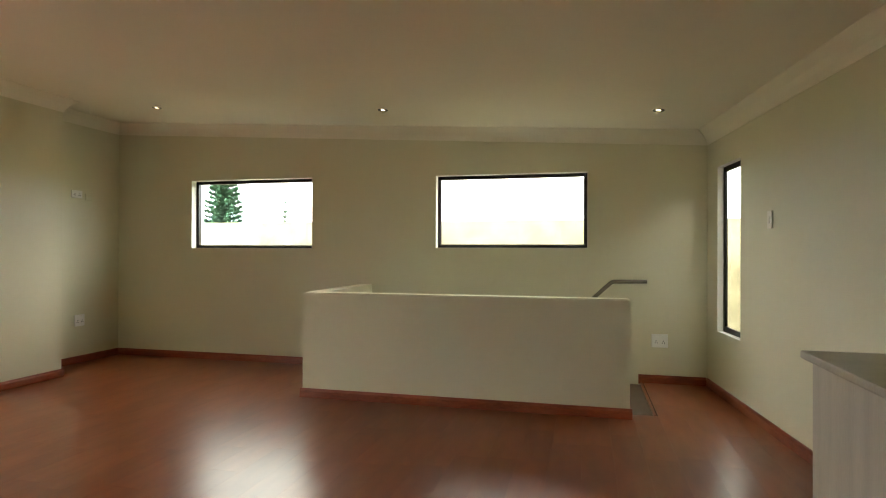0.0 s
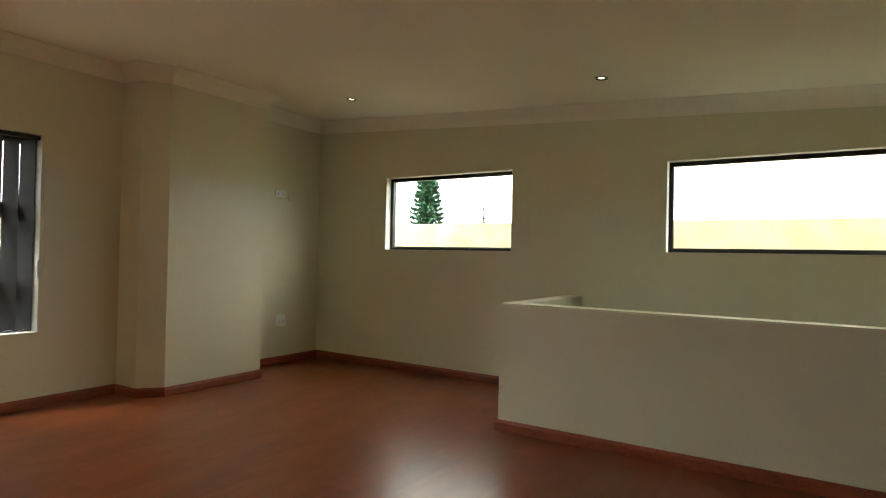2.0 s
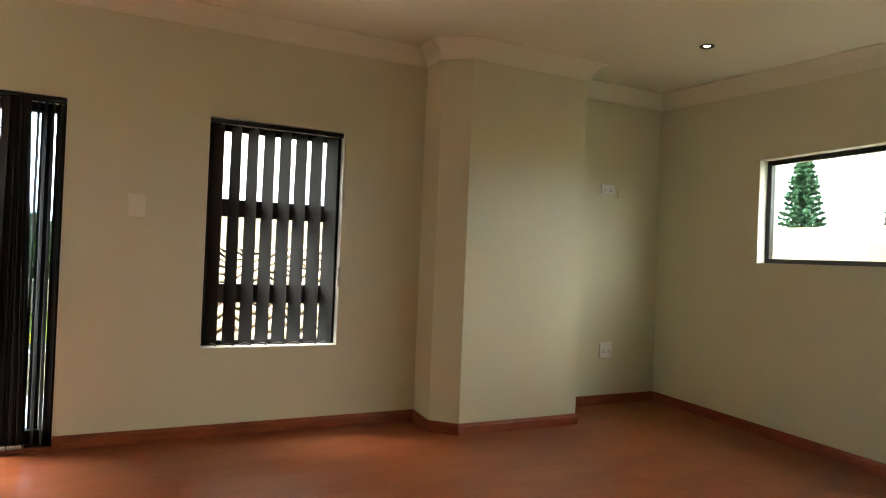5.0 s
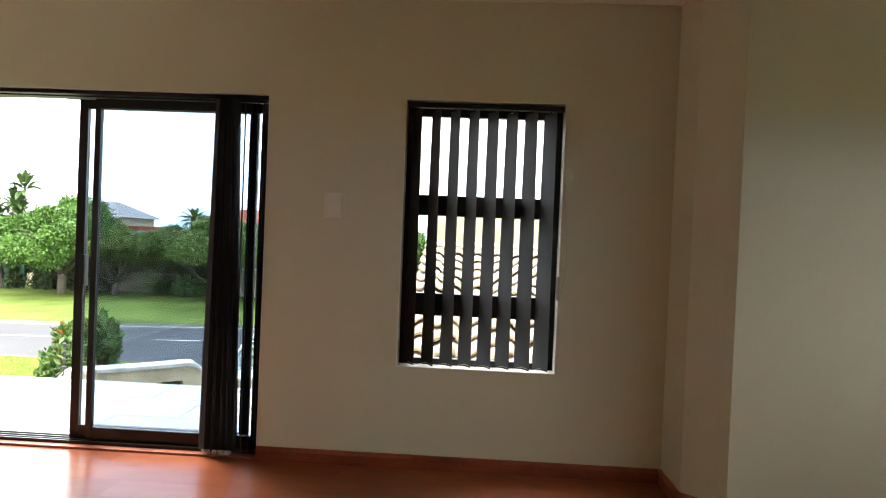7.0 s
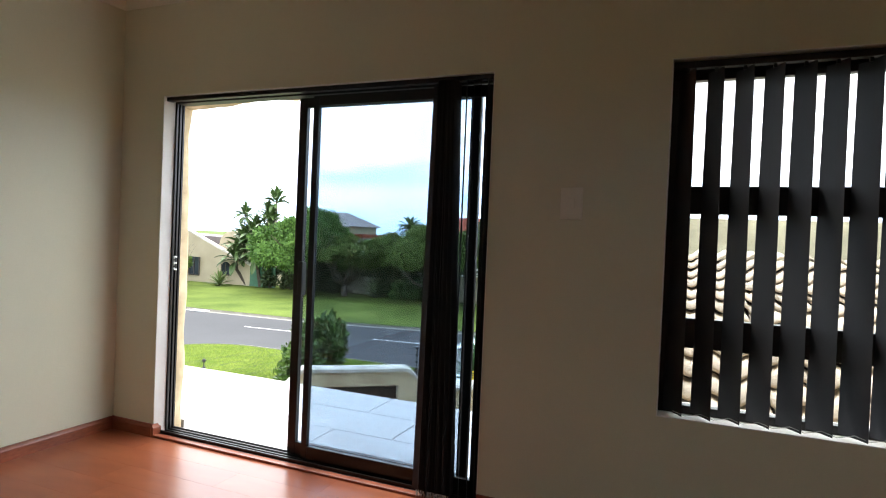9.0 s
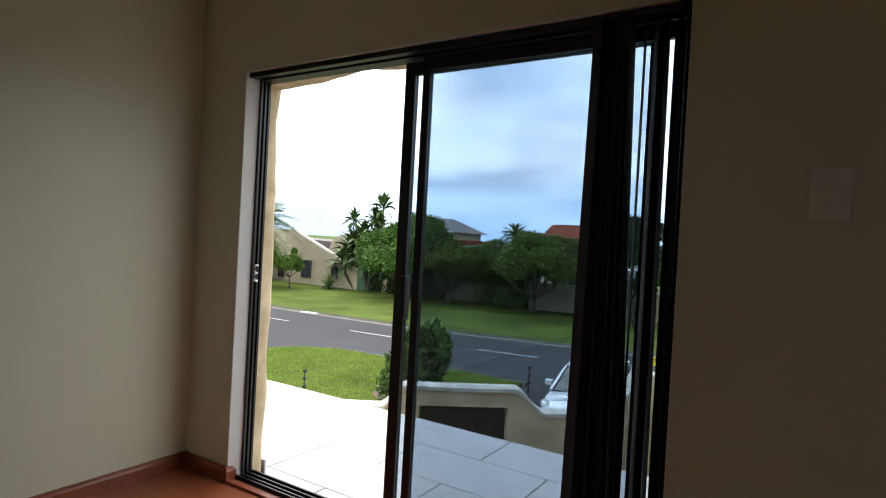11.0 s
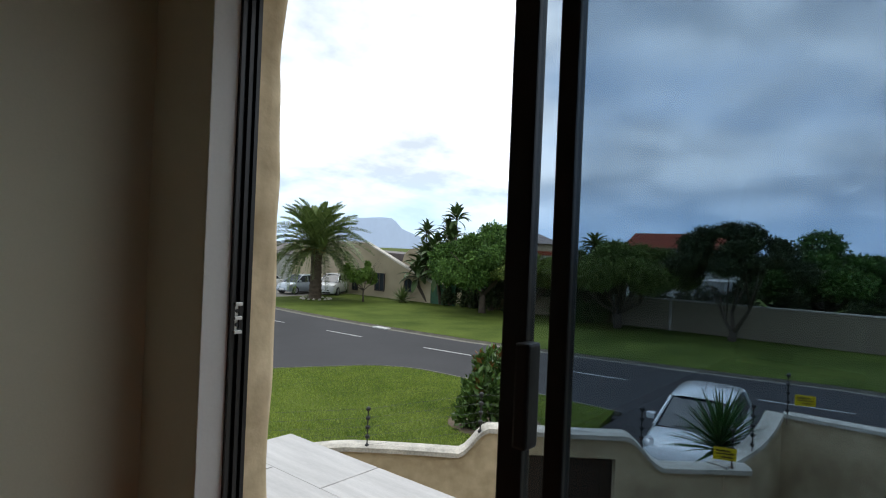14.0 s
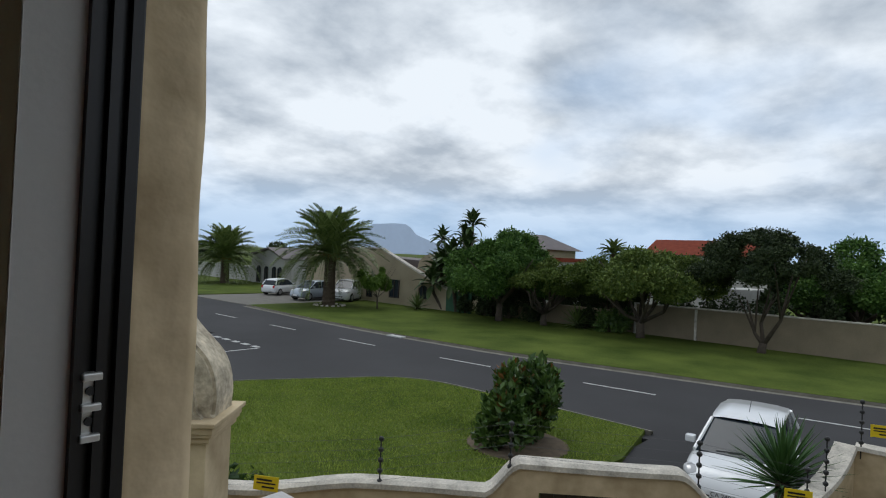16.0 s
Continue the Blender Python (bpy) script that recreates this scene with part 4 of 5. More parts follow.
def fence_pole(x, y, z, h=0.62, n=5):
    p = thing("fence_pole", "black electric fence pole with round insulators on the wall", "fence pole", Matrix.Translation((x, y, z)), "electric fence poles")
    part("rod", tube(bmesh.new(), [(0, 0, -0.12), (0, 0, h)], 0.008, 6), M_BLACK, p)
    for i in range(n):
        zz = h - 0.015 - i * (h - 0.1) / (n - 1)
        part("insulator", tube(bmesh.new(), [(0, 0, zz - 0.026), (0, 0, zz - 0.012), (0, 0, zz + 0.012), (0, 0, zz + 0.026)], [0.014, 0.028, 0.028, 0.014], 10), M_BLACK, p)
    return p


POLES = [(s, W0 + WU * s + WN * 0.02, top_line(s)) for s in (-0.75, 1.05, 2.42, 4.36, 5.45)]
for s, p, z in POLES:
    fence_pole(p.x, p.y, z - 0.04, 0.55)
fence_pole(-12.6, -0.87, -1.14, 0.6)
fence_pole(-13.7, -0.66, -0.86, 0.6)
wires = thing("fence_wires", "thin electric fence wires strung between the poles", "fence wire")
for i in range(5):
    pts = [(p.x, p.y, z - 0.04 + 0.535 - i * 0.11) for s, p, z in POLES]
    part("wire", tube(bmesh.new(), pts, 0.0013, 4), M_WIRE, wires)


def warning_sign(m):
    s = thing("warning_sign", "small yellow electric fence warning sign", "warning sign", m)
    part("plate", boxes((-0.13, 0.13, -0.003, 0.003, -0.075, 0.075), bevel=0.002), M_YELLOW, s)
    for x0, x1, z0, z1 in ((-0.10, 0.06, 0.025, 0.045), (-0.10, 0.10, -0.005, 0.010), (-0.04, 0.09, -0.045, -0.028)):
        part("lettering", boxes((x0, x1, -0.0055, -0.003, z0, z1)), M_BLACK, s)


warning_sign(Matrix.Translation((-8.2, -5.1, -1.12)) @ pose(0, 0, 0, 0, 4, 128))
warning_sign(Matrix.Translation((-11.75, -0.99, -1.0)) @ pose(0, 0, 0, 0, 2, 118))
warning_sign(Matrix.Translation((-13.72, -0.45, -0.6)) @ pose(0, 0, 0, 0, 0, 112))


# ---- planting ----
def leaf_cloud(centres, radii, count, size, rng, flat=0.75, hollow=0.55, up=0.0):
    """Small bent leaves strewn through lumps of a crown, thicker towards their outside."""
    V, F = [], []
    w = np.array([r ** 2 for r in radii]); w = w / w.sum()
    pick = rng.choice(len(radii), count, p=w)
    d = rng.normal(size=(count, 3)); d /= np.linalg.norm(d, axis=1)[:, None]
    rr = (hollow + (1 - hollow) * rng.random(count) ** 0.6) * (0.85 + 0.35 * rng.random(count) ** 3)
    pos = np.array(centres)[pick] + d * (np.array(radii)[pick] * rr)[:, None] * np.array([1, 1, flat])
    a = d + rng.normal(size=(count, 3)) * 0.7 + np.array([0, 0, up]); a /= np.linalg.norm(a, axis=1)[:, None]
    b = np.cross(a, rng.normal(size=(count, 3))); b /= np.linalg.norm(b, axis=1)[:, None]
    sz = size * (0.6 + 0.8 * rng.random(count))[:, None]
    n = np.cross(a, b)
    quad = np.stack([pos - a * sz * 0.5, pos + b * sz * 0.28 + n * sz * 0.08, pos + a * sz * 0.6, pos - b * sz * 0.28 + n * sz * 0.08], 1).reshape(-1, 3)
    faces = np.arange(count * 4).reshape(-1, 4)
    me = bpy.data.meshes.new("crown")
    me.from_pydata(quad.tolist(), [], faces.tolist())
    return me


def limbs(bm, base, height, r, spread, rng, forks=5, lean=(0, 0), low=0.35):
    top = []
    mid = Vector((base[0] + lean[0] * height, base[1] + lean[1] * height, base[2] + height * low))
    tube(bm, [(base[0], base[1], base[2] - 0.1), (base[0] + lean[0] * height * 0.4, base[1] + lean[1] * height * 0.4, base[2] + height * low * 0.5), mid], [r * 1.25, r, r * 0.85], 9)
    for i in range(forks):
        a = 2 * math.pi * (i + rng.random() * 0.6) / forks
        e = mid + Vector((math.cos(a) * spread * (0.5 + 0.5 * rng.random()), math.sin(a) * spread * (0.5 + 0.5 * rng.random()), height * (1 - low) * (0.45 + 0.4 * rng.random())))
        k1 = mid.lerp(e, 0.45) + Vector((rng.normal() * 0.15, rng.normal() * 0.15, -0.1 * height * rng.random()))
        tube(bm, [mid - Vector((0, 0, 0.1)), k1, e], [r * 0.6, r * 0.4, r * 0.14], 7)
        for _ in range(2):
            t = e + Vector((rng.normal() * spread * 0.35, rng.normal() * spread * 0.35, 0.25 * height * rng.random()))
            tube(bm, [k1, k1.lerp(t, 0.6) + Vector((0, 0, 0.1)), t], [r * 0.3, r * 0.2, r * 0.07], 5)
        top.append(e)
    return top


def tree(label, x, y, z, height, spread, trunk, material, count, size, seed, flat=0.62, low=0.3, lumps=16, lean=(0, 0), bottom=0.42, forks=5, hollow=0.5, puff=0.85, reach=0.74, limb=0.72):
    rng = np.random.default_rng(seed)
    t = thing("tree", label, "tree", Matrix.Translation((x, y, z)))
    bm = bmesh.new()
    limbs(bm, (0, 0, 0), height * reach, trunk, spread * limb, rng, forks, lean, low)
    part("trunk", bm, M_BARK, t, smooth=True)
    cs, rs = [], []
    for i in range(lumps):
        a, q = rng.random() * 2 * math.pi, math.sqrt(rng.random())
        h = bottom + (1 - bottom) * (0.15 + 0.65 * rng.random() * (1 - 0.6 * q * q))
        cs.append((lean[0] * height + math.cos(a) * q * spread * 0.8, lean[1] * height + math.sin(a) * q * spread * 0.8, h * height))
        rs.append(spread * puff * (0.17 + 0.2 * rng.random()))
    part("crown", leaf_cloud(cs, rs, count, size, rng, flat, hollow), material, t)
    return t


tree("large dense bright-green tree beside the gable house", -36.2, -22.2, GZ, 7.3, 4.0, 0.22, M_TREE_A, 70000, 0.17, 11, flat=0.9, low=0.25, lumps=30, bottom=0.2)
tree("spreading round-topped tree with a low branching trunk", -37.0, -19.3, GZ, 4.8, 3.2, 0.20, M_TREE_C, 42000, 0.15, 12, flat=0.62, low=0.26, lumps=24, bottom=0.40, forks=7)
tree("spreading green tree on the verge", -37.0, -13.0, GZ, 5.6, 4.6, 0.22, M_TREE_C, 76000, 0.15, 13, flat=0.65, low=0.26, lumps=36, bottom=0.40, forks=6)
tree("dark green tree with twin trunks on the verge", -37.3, -6.95, GZ, 7.0, 4.1, 0.2, M_TREE_B, 52000, 0.13, 14, flat=0.7, low=0.12, lumps=48, bottom=0.44, lean=(0.0, 0.02), forks=3, puff=0.62, hollow=0.2, reach=0.72, limb=0.42)
tree("dark green shrubby tree behind the garden wall", -40.5, -16.6, GZ, 4.6, 2.9, 0.15, M_TREE_B, 14000, 0.15, 15, flat=0.8, bottom=0.25)
tree("dense trees behind the garden wall", -43.5, -3.6, GZ, 6.9, 4.0, 0.2, M_TREE_A, 36000, 0.18, 16, flat=0.75, bottom=0.25, lumps=22)
tree("dense trees behind the garden wall", -43.5, 5.0, GZ, 6.6, 4.4, 0.2, M_TREE_B, 14000, 0.18, 17, flat=0.75, bottom=0.25, lumps=20)
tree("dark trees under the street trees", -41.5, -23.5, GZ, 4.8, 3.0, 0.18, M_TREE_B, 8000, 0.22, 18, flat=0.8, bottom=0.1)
tree("slender bright-green young tree before the house", -34.0, -31.6, GZ, 4.6, 1.55, 0.06, M_TREE_D, 9000, 0.15, 19, flat=1.1, low=0.3, lumps=12, bottom=0.3)
tree("round treetop showing over the rooftops", -62.0, -47.5, GZ, 6.4, 4.0, 0.25, M_TREE_B, 6000, 0.35, 20, flat=0.7, bottom=0.3)
for i, (x, y, h, s) in enumerate(((-62, -70, 6.0, 5.0), (-70, -95, 7.0, 6.0), (-66, -118, 7.5, 6.0), (-75, -60, 5.6, 6.0), (-58, -38, 4.9, 4.0), (-47, -6.2, 5.6, 3.4), (-64, -14, 5.5, 5.0), (-66, 2, 6.0, 6.0), (-60, 12, 6, 6))):
    tree("distant dark green trees behind the houses", x, y, GZ, h, s, 0.3, M_TREE_B, 4500, 0.42, 30 + i, flat=0.55, bottom=0.15, lumps=14)


def frond_mesh(length, droop, leaflets, ll, rng, name="frond"):
    """A feather leaf: an arching rib and two rows of narrow leaflets."""
    bm = bmesh.new()
    pts = []
    for i in range(9):
        t = i / 8
        pts.append((length * (t - 0.18 * droop * t * t), 0, length * (0.42 * t - droop * t * t)))
    tube(bm, pts, [0.045 * (1 - 0.85 * i / 8) for i in range(9)], 5)
    for i in range(leaflets):
        t = 0.12 + 0.88 * i / (leaflets - 1)
        p = Vector((length * (t - 0.18 * droop * t * t), 0, length * (0.42 * t - droop * t * t)))
        for side in (-1, 1):
            l = ll * math.sin(math.pi * (0.12 + 0.8 * t)) * (0.85 + 0.3 * rng.random())
            tip = p + Vector((l * 0.62, side * l * 0.62, l * (0.25 - 0.55 * rng.random() * droop)))
            w = Vector((0.042, 0, 0))
            mid = p.lerp(tip, 0.5) + Vector((0, 0, 0.06 * l))
            v = [bm.verts.new(q) for q in (p - w * 0.5, mid - w * 1.3, tip, mid + w, p + w * 0.5)]
            bm.faces.new(v)
    return mesh_of(bm, name)


def palm(label, x, y, z, trunk_h, trunk_r, length, fronds, seed, dry=10):
    rng = np.random.default_rng(seed)
    p = thing("palm_tree", label, "palm tree", Matrix.Translation((x, y, z)))
    bm = bmesh.new()
    rings = []
    for i in range(24):
        t = i / 23
        rings.append((trunk_r * (1.15 - 0.3 * t + 0.35 * max(0, t - 0.75) * 2) * (1 + 0.10 * (i % 2)), trunk_h * t))
    tube(bm, [(0, 0, h - 0.1) for r, h in rings], [r for r, h in rings], 14)
    part("trunk", bm, M_PALMB, p)
    kinds = [frond_mesh(length * k, d, 60, 0.55 * length / 3.4, rng) for k, d in ((1.0, 0.72), (1.0, 0.85), (0.95, 0.5), (0.9, 0.85))]
    for me in kinds:
        me.materials.append(M_PALM)
    for i in range(fronds):
        t = i / fronds
        lift = 86 - 92 * t + rng.normal() * 6
        kind = kinds[2] if t < 0.3 else kinds[0] if t < 0.55 else kinds[1] if t < 0.8 else kinds[3]
        part("frond", kind, M_PALM, p, m=Matrix.Translation((0, 0, trunk_h - 0.1)) @ pose(0, 0, 0, 0, 0, i * 137.5 + rng.normal() * 8) @ pose(0, 0, 0, 0, -lift + 18, rng.normal() * 5))
    for i in range(dry):
        bm = bmesh.new()
        for k_ in range(10):
            q = Vector((0.7 + rng.normal() * 0.2, rng.normal() * 0.22, 0.2 - 0.5 * rng.random()))
            tube(bm, [(0.1, 0, 0.1), q * 0.6 + Vector((0, 0, 0.15)), q], [0.02, 0.016, 0.01], 4)
        part("fruit_stalk", bm, M_PALMDRY, p, "orange fruit stalks", m=Matrix.Translation((0, 0, trunk_h - 0.15)) @ pose(0, 0, 0, 0, 0, i * 36 + rng.normal() * 9))
    return p


palm("large date palm with arching fronds by the driveway", -32.2, -35.0, GZ, 3.95, 0.42, 4.7, 92, 41)
palm("large date palm before the white house", -37.6, -60.5, GZ, 2.8, 0.42, 4.8, 90, 42)
palm("palm crown behind the trees", -58.0, -24.5, GZ, 5.2, 0.3, 1.9, 40, 43, 0)
stones = thing("stone_ring", "ring of pale stones round the palm's foot", "edging stones")
for i in range(16):
    a = 2 * math.pi * i / 16
    sb = bmesh.new()
    bmesh.ops.create_icosphere(sb, subdivisions=1, radius=0.16)
    for v in sb.verts:
        v.co *= 0.8 + 0.35 * noise.noise(v.co * 5 + Vector((i, 0, 0)))
        v.co.z *= 0.6
    part("stone", sb, M_COPING, stones, m=Matrix.Translation((-32.2 + 1.1 * math.cos(a), -34.9 + 1.1 * math.sin(a), GZ + 0.15)))


def strelitzia(x, y, stems, seed):
    rng = np.random.default_rng(seed)
    s = thing("giant_strelitzia", "tall wild banana with paddle leaves above bare stems", "strelitzia", Matrix.Translation((x, y, GZ)))
    bm = bmesh.new()
    n = 9
    L = []
    for i in range(n):
        t = i / (n - 1)
        w = 0.21 * math.sin(math.pi * min(1, 0.08 + t * 0.9)) ** 0.6 if i < n - 1 else 0.02
        c = Vector((0.25 + 1.35 * t, 0, 0.85 * t - 0.75 * t * t))
        L.append([bm.verts.new(c + Vector((0, k_ * w, -abs(k_) * w * -0.35))) for k_ in (-1, 0, 1)])
    for a, b in zip(L, L[1:]):
        for k_ in range(2):
            bm.faces.new((a[k_], a[k_ + 1], b[k_ + 1], b[k_]))
    tube(bm, [(0, 0, 0), (0.25, 0, 0.02)], 0.02, 5)
    me = mesh_of(bm, "leaf_blade")
    me.materials.append(M_STREL)
    for dx, dy, h, sc in stems:
        part("stem", tube(bmesh.new(), [(dx * 0.6, dy * 0.6, 0), (dx, dy, h * 0.6), (dx, dy, h)], [0.16, 0.12, 0.07], 8), M_BARK, s)
        for i in range(30):
            part("leaf_blade", me, M_STREL, s, m=Matrix.Translation((dx, dy, h - 0.04 * (i % 5))) @ pose(0, 0, 0, 0, 0, i * 137 + rng.normal() * 10) @ pose(0, 0, 0, rng.normal() * 8, -80 + i * 4.4 + rng.normal() * 8, 0) @ Matrix.Scale(sc * 0.66, 4))
    return s


strelitzia(-38.6, -27.3, ((0.0, 0.7, 6.7, 1.15), (0.2, 0.1, 5.8, 1.0), (0.3, -2.0, 5.6, 1.0), (0.4, -0.9, 4.0, 1.6), (0.5, -1.8, 3.2, 1.7), (0.5, 0.6, 3.6, 1.6), (0.8, -0.2, 2.6, 1.6), (0.7, -2.3, 2.2, 1.6), (0.2, 0.3, 4.9, 1.4)), 51)


def blade_plant(name, label, category, x, y, z, blades, length, width, seed, material, trunk=0.0):
    rng = np.random.default_rng(seed)
    p = thing(name, label, category, Matrix.Translation((x, y, z)))
    bm = bmesh.new()
    prof = [(0.0, 0.55), (0.3, 1.0), (0.65, 0.75), (1.0, 0.02)]
    rows = [[bm.verts.new((length * t, s_ * width * w / 2, -0.10 * length * t * t + abs(s_) * width * w * 0.22)) for s_ in (-1, 0, 1)] for t, w in prof]
    for a, b in zip(rows, rows[1:]):
        for k_ in range(2):
            bm.faces.new((a[k_], a[k_ + 1], b[k_ + 1], b[k_]))
    me = mesh_of(bm, "blade")
    me.materials.append(material)
    part("trunk", tube(bmesh.new(), [(0, 0, -0.1), (0, 0, trunk + 0.1)], [0.1, 0.08], 8), M_BARK, p)
    for i in range(blades):
        t = i / blades
        part("blade", me, material, p, m=Matrix.Translation((0, 0, trunk + 0.12 * (1 - t))) @ pose(0, 0, 0, 0, 0, i * 137.5) @ pose(0, 0, 0, 0, -82 + 92 * t + rng.normal() * 5, 0) @ Matrix.Scale(0.85 + 0.25 * rng.random(), 4))
    return p


blade_plant("yucca", "spiky green yucca growing behind the boundary wall", "yucca", -13.1, -1.38, GZ, 120, 0.78, 0.05, 61, M_YUCCA, 1.55)
blade_plant("agave", "spiky green plant against the gable house", "agave", -36.6, -30.0, GZ + 0.08, 60, 1.15, 0.12, 62, M_PALM, 0.1)
blade_plant("agave", "spiky plant below the street trees", "agave", -37.6, -17.3, GZ + 0.08, 50, 1.3, 0.13, 63, M_PALM, 0.2)


def shrub(label, x, y, z, w, h, count, size, seed, material, extra=None, up=0.0):
    rng = np.random.default_rng(seed)
    s = thing("shrub", label, "shrub", Matrix.Translation((x, y, z)))
    bm = bmesh.new()
    cs, rs = [], []
    for i in range(26):
        a, q = rng.random() * 2 * math.pi, math.sqrt(rng.random())
        e = (math.cos(a) * q * w * 0.36, math.sin(a) * q * w * 0.36, h * (0.16 + 0.68 * rng.random()))
        cs.append(e); rs.append(w * (0.11 + 0.08 * rng.random()))
        tube(bm, [(e[0] * 0.2, e[1] * 0.2, -0.05), (e[0] * 0.7, e[1] * 0.7, e[2] * 0.55), e], [0.025, 0.018, 0.008], 5)
    part("stems", bm, M_BARK, s)
    part("foliage", leaf_cloud(cs, rs, count, size, rng, 1.25, 0.3, up), material, s)
    if extra:
        top = [c for c in cs if c[2] > h * 0.45]
        part("young_leaves", leaf_cloud(top, [w * 0.14] * len(top), count // 22, size * 0.85, rng, 1.4, 0.6, up), extra, s, "russet young leaves")
    return s


shrub("glossy green shrub with russet young leaves on the lawn", -15.95, -7.15, GZ + 0.08, 2.35, 1.85, 5200, 0.18, 71, M_BUSH, M_BUSHRED, 0.7)
shrub("low green hedge plant beside the pillar", -8.6, -6.6, GZ + 0.08, 1.6, 1.5, 1800, 0.12, 72, M_BUSH)
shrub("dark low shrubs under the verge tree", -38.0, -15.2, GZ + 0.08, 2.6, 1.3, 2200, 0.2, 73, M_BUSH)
shrub("green bush in the yard corner", -12.6, 0.4, GZ, 1.5, 1.2, 1500, 0.12, 74, M_BUSH)
for i, y_ in enumerate((-26.0, -23.0, -20.4, -17.8, -15.4, -12.4, -9.8, -7.4, -4.6, -1.6, 1.6, 5.0)):
    shrub("dense dark garden shrubs behind the street wall", -41.0 + 0.5 * math.sin(i * 2.1), y_, GZ, 3.1, 3.0 + 0.5 * math.sin(i * 1.7), 4200, 0.17, 110 + i, M_TREE_B)
# Added dark-leaved shrubs stand in for the dark mass and shade under the crowns.
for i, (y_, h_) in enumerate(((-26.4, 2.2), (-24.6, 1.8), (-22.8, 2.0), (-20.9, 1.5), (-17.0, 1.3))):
    shrub("dense dark shrubs added to fill the dark under the street trees", -38.15, y_, GZ + 0.08, 1.9, h_, 2400, 0.16, 140 + i, M_TREE_B)
setting("soil_patch", prism(bmesh.new(), arc(-15.9, -7.1, 1.15, 0, 340, 17), GZ + 0.09, GZ + 0.112), M_SOIL, "bare soil under the shrub")


def conifer(label, x, y, z, h, w, tiers, seed, needles):
    rng = np.random.default_rng(seed)
    c = thing("norfolk_pine", label, "conifer", Matrix.Translation((x, y, z)))
    bm = bmesh.new()
    tube(bm, [(0, 0, 0), (0, 0, h)], [0.3, 0.04], 8)
    V, F = [], []
    for i in range(tiers):
        t = i / tiers
        r = w * (1 - t) ** 0.75 * (0.9 + 0.2 * rng.random())
        zz = h * (0.12 + 0.87 * t)
        for k_ in range(7):
            a = 2 * math.pi * (k_ + rng.random() * 0.5) / 7
            tip = Vector((math.cos(a) * r, math.sin(a) * r, zz + r * 0.22))
            tube(bm, [(0, 0, zz), tip * 0.5 + Vector((0, 0, zz * 0.5 - r * 0.06)), tip], [0.05, 0.04, 0.02], 4)
            for _ in range(needles):
                q = 0.15 + 0.85 * rng.random()
                b = Vector((0, 0, zz)).lerp(tip, q) + Vector((0, 0, -0.06 * r * math.sin(math.pi * q)))
                d = Vector((rng.normal(), rng.normal(), 0.5 * rng.normal() + 0.3)).normalized() * 0.36
                s_ = Vector((-d.y, d.x, 0)).normalized() * 0.11
                j = len(V)
                V += [tuple(b - s_), tuple(b + d), tuple(b + s_)]
                F.append((j, j + 1, j + 2))
    part("trunk", bm, M_BARK, c)
    me = bpy.data.meshes.new("needles")
    me.from_pydata(V, [], F)
    part("needles", me, M_PINE, c)


conifer("tall Norfolk pine rising behind the stained wall", -26.75, 40.0, -3.0, 12.6, 2.35, 30, 81, 120)
conifer("thin young pine in the distance", -32.6, 60.0, -3.0, 10.4, 0.95, 16, 82, 4)


# ---- houses across the street ----
def house_window(parent, x, y0, y1, z0, z1, arch=False):
    if arch:
        r = (y1 - y0) / 2
        out = [(y0, z0), (y1, z0)] + [((y0 + y1) / 2 + r * math.cos(radians(a)), z1 - r + r * math.sin(radians(a))) for a in range(0, 181, 20)]
    else:
        out = [(y0, z0), (y1, z0), (y1, z1), (y0, z1)]
    w = part("window", plate(bmesh.new(), out, (0, 1, 0), (1, 0, 0), (0, 0, 1), (x, 0, 0), 0.05), M_CARGLASS, parent)
    fr = boxes((x + 0.05, x + 0.09, y0 - 0.02, y0 + 0.07, z0, z1 - 0.2 * arch), (x + 0.05, x + 0.09, y1 - 0.07, y1 + 0.02, z0, z1 - 0.2 * arch), (x + 0.05, x + 0.09, y0, y1, z0 - 0.03, z0 + 0.05), (x + 0.05, x + 0.09, (y0 + y1) / 2 - 0.03, (y0 + y1) / 2 + 0.03, z0, z1 - 0.05))
    part("frame", fr, M_GATE, w)


gh = thing("gable_house", "cream house with a long sloping gable and arched window", "house", Matrix.Translation((0, 0, -0.17)))
gx = -38.0
out = [(-46.0, DROP - 0.1), (-28.4, DROP - 0.1), (-28.4, -1.15), (-31.7, 0.12), (-35.8, 1.75), (-46.0, 1.75)]
part("wall", plate(bmesh.new(), out, (0, 1, 0), (-1, 0, 0), (0, 0, 1), (gx, 0, 0), 0.35), M_HOUSEW, gh)
part("wall", boxes((-50, gx - 0.36, -46, -28.75, DROP, -1.4), (-50, -44.0, -46, -33, -1.4, 1.0)), M_HOUSEW, gh)
cp = [(-28.2, -1.2), (-28.2, -1.08), (-31.65, 0.22), (-35.8, 1.86), (-46.0, 1.86), (-46.0, 1.75), (-35.8, 1.75), (-31.7, 0.1)]
part("coping", plate(bmesh.new(), cp, (0, 1, 0), (-1, 0, 0), (0, 0, 1), (gx + 0.05, 0, 0), 0.45), M_COPING, gh, "pale coping along the slope")
part("roof", plate(bmesh.new(), [(-47, 0.0), (-32.6, 0.0), (-32.6, 0.95), (-47, 1.35)], (0, 1, 0), (-1, 0, 0), (0, 0, 1), (-39.5, 0, 0), 5.0), M_ROOFG, gh, "grey roof sheeting")
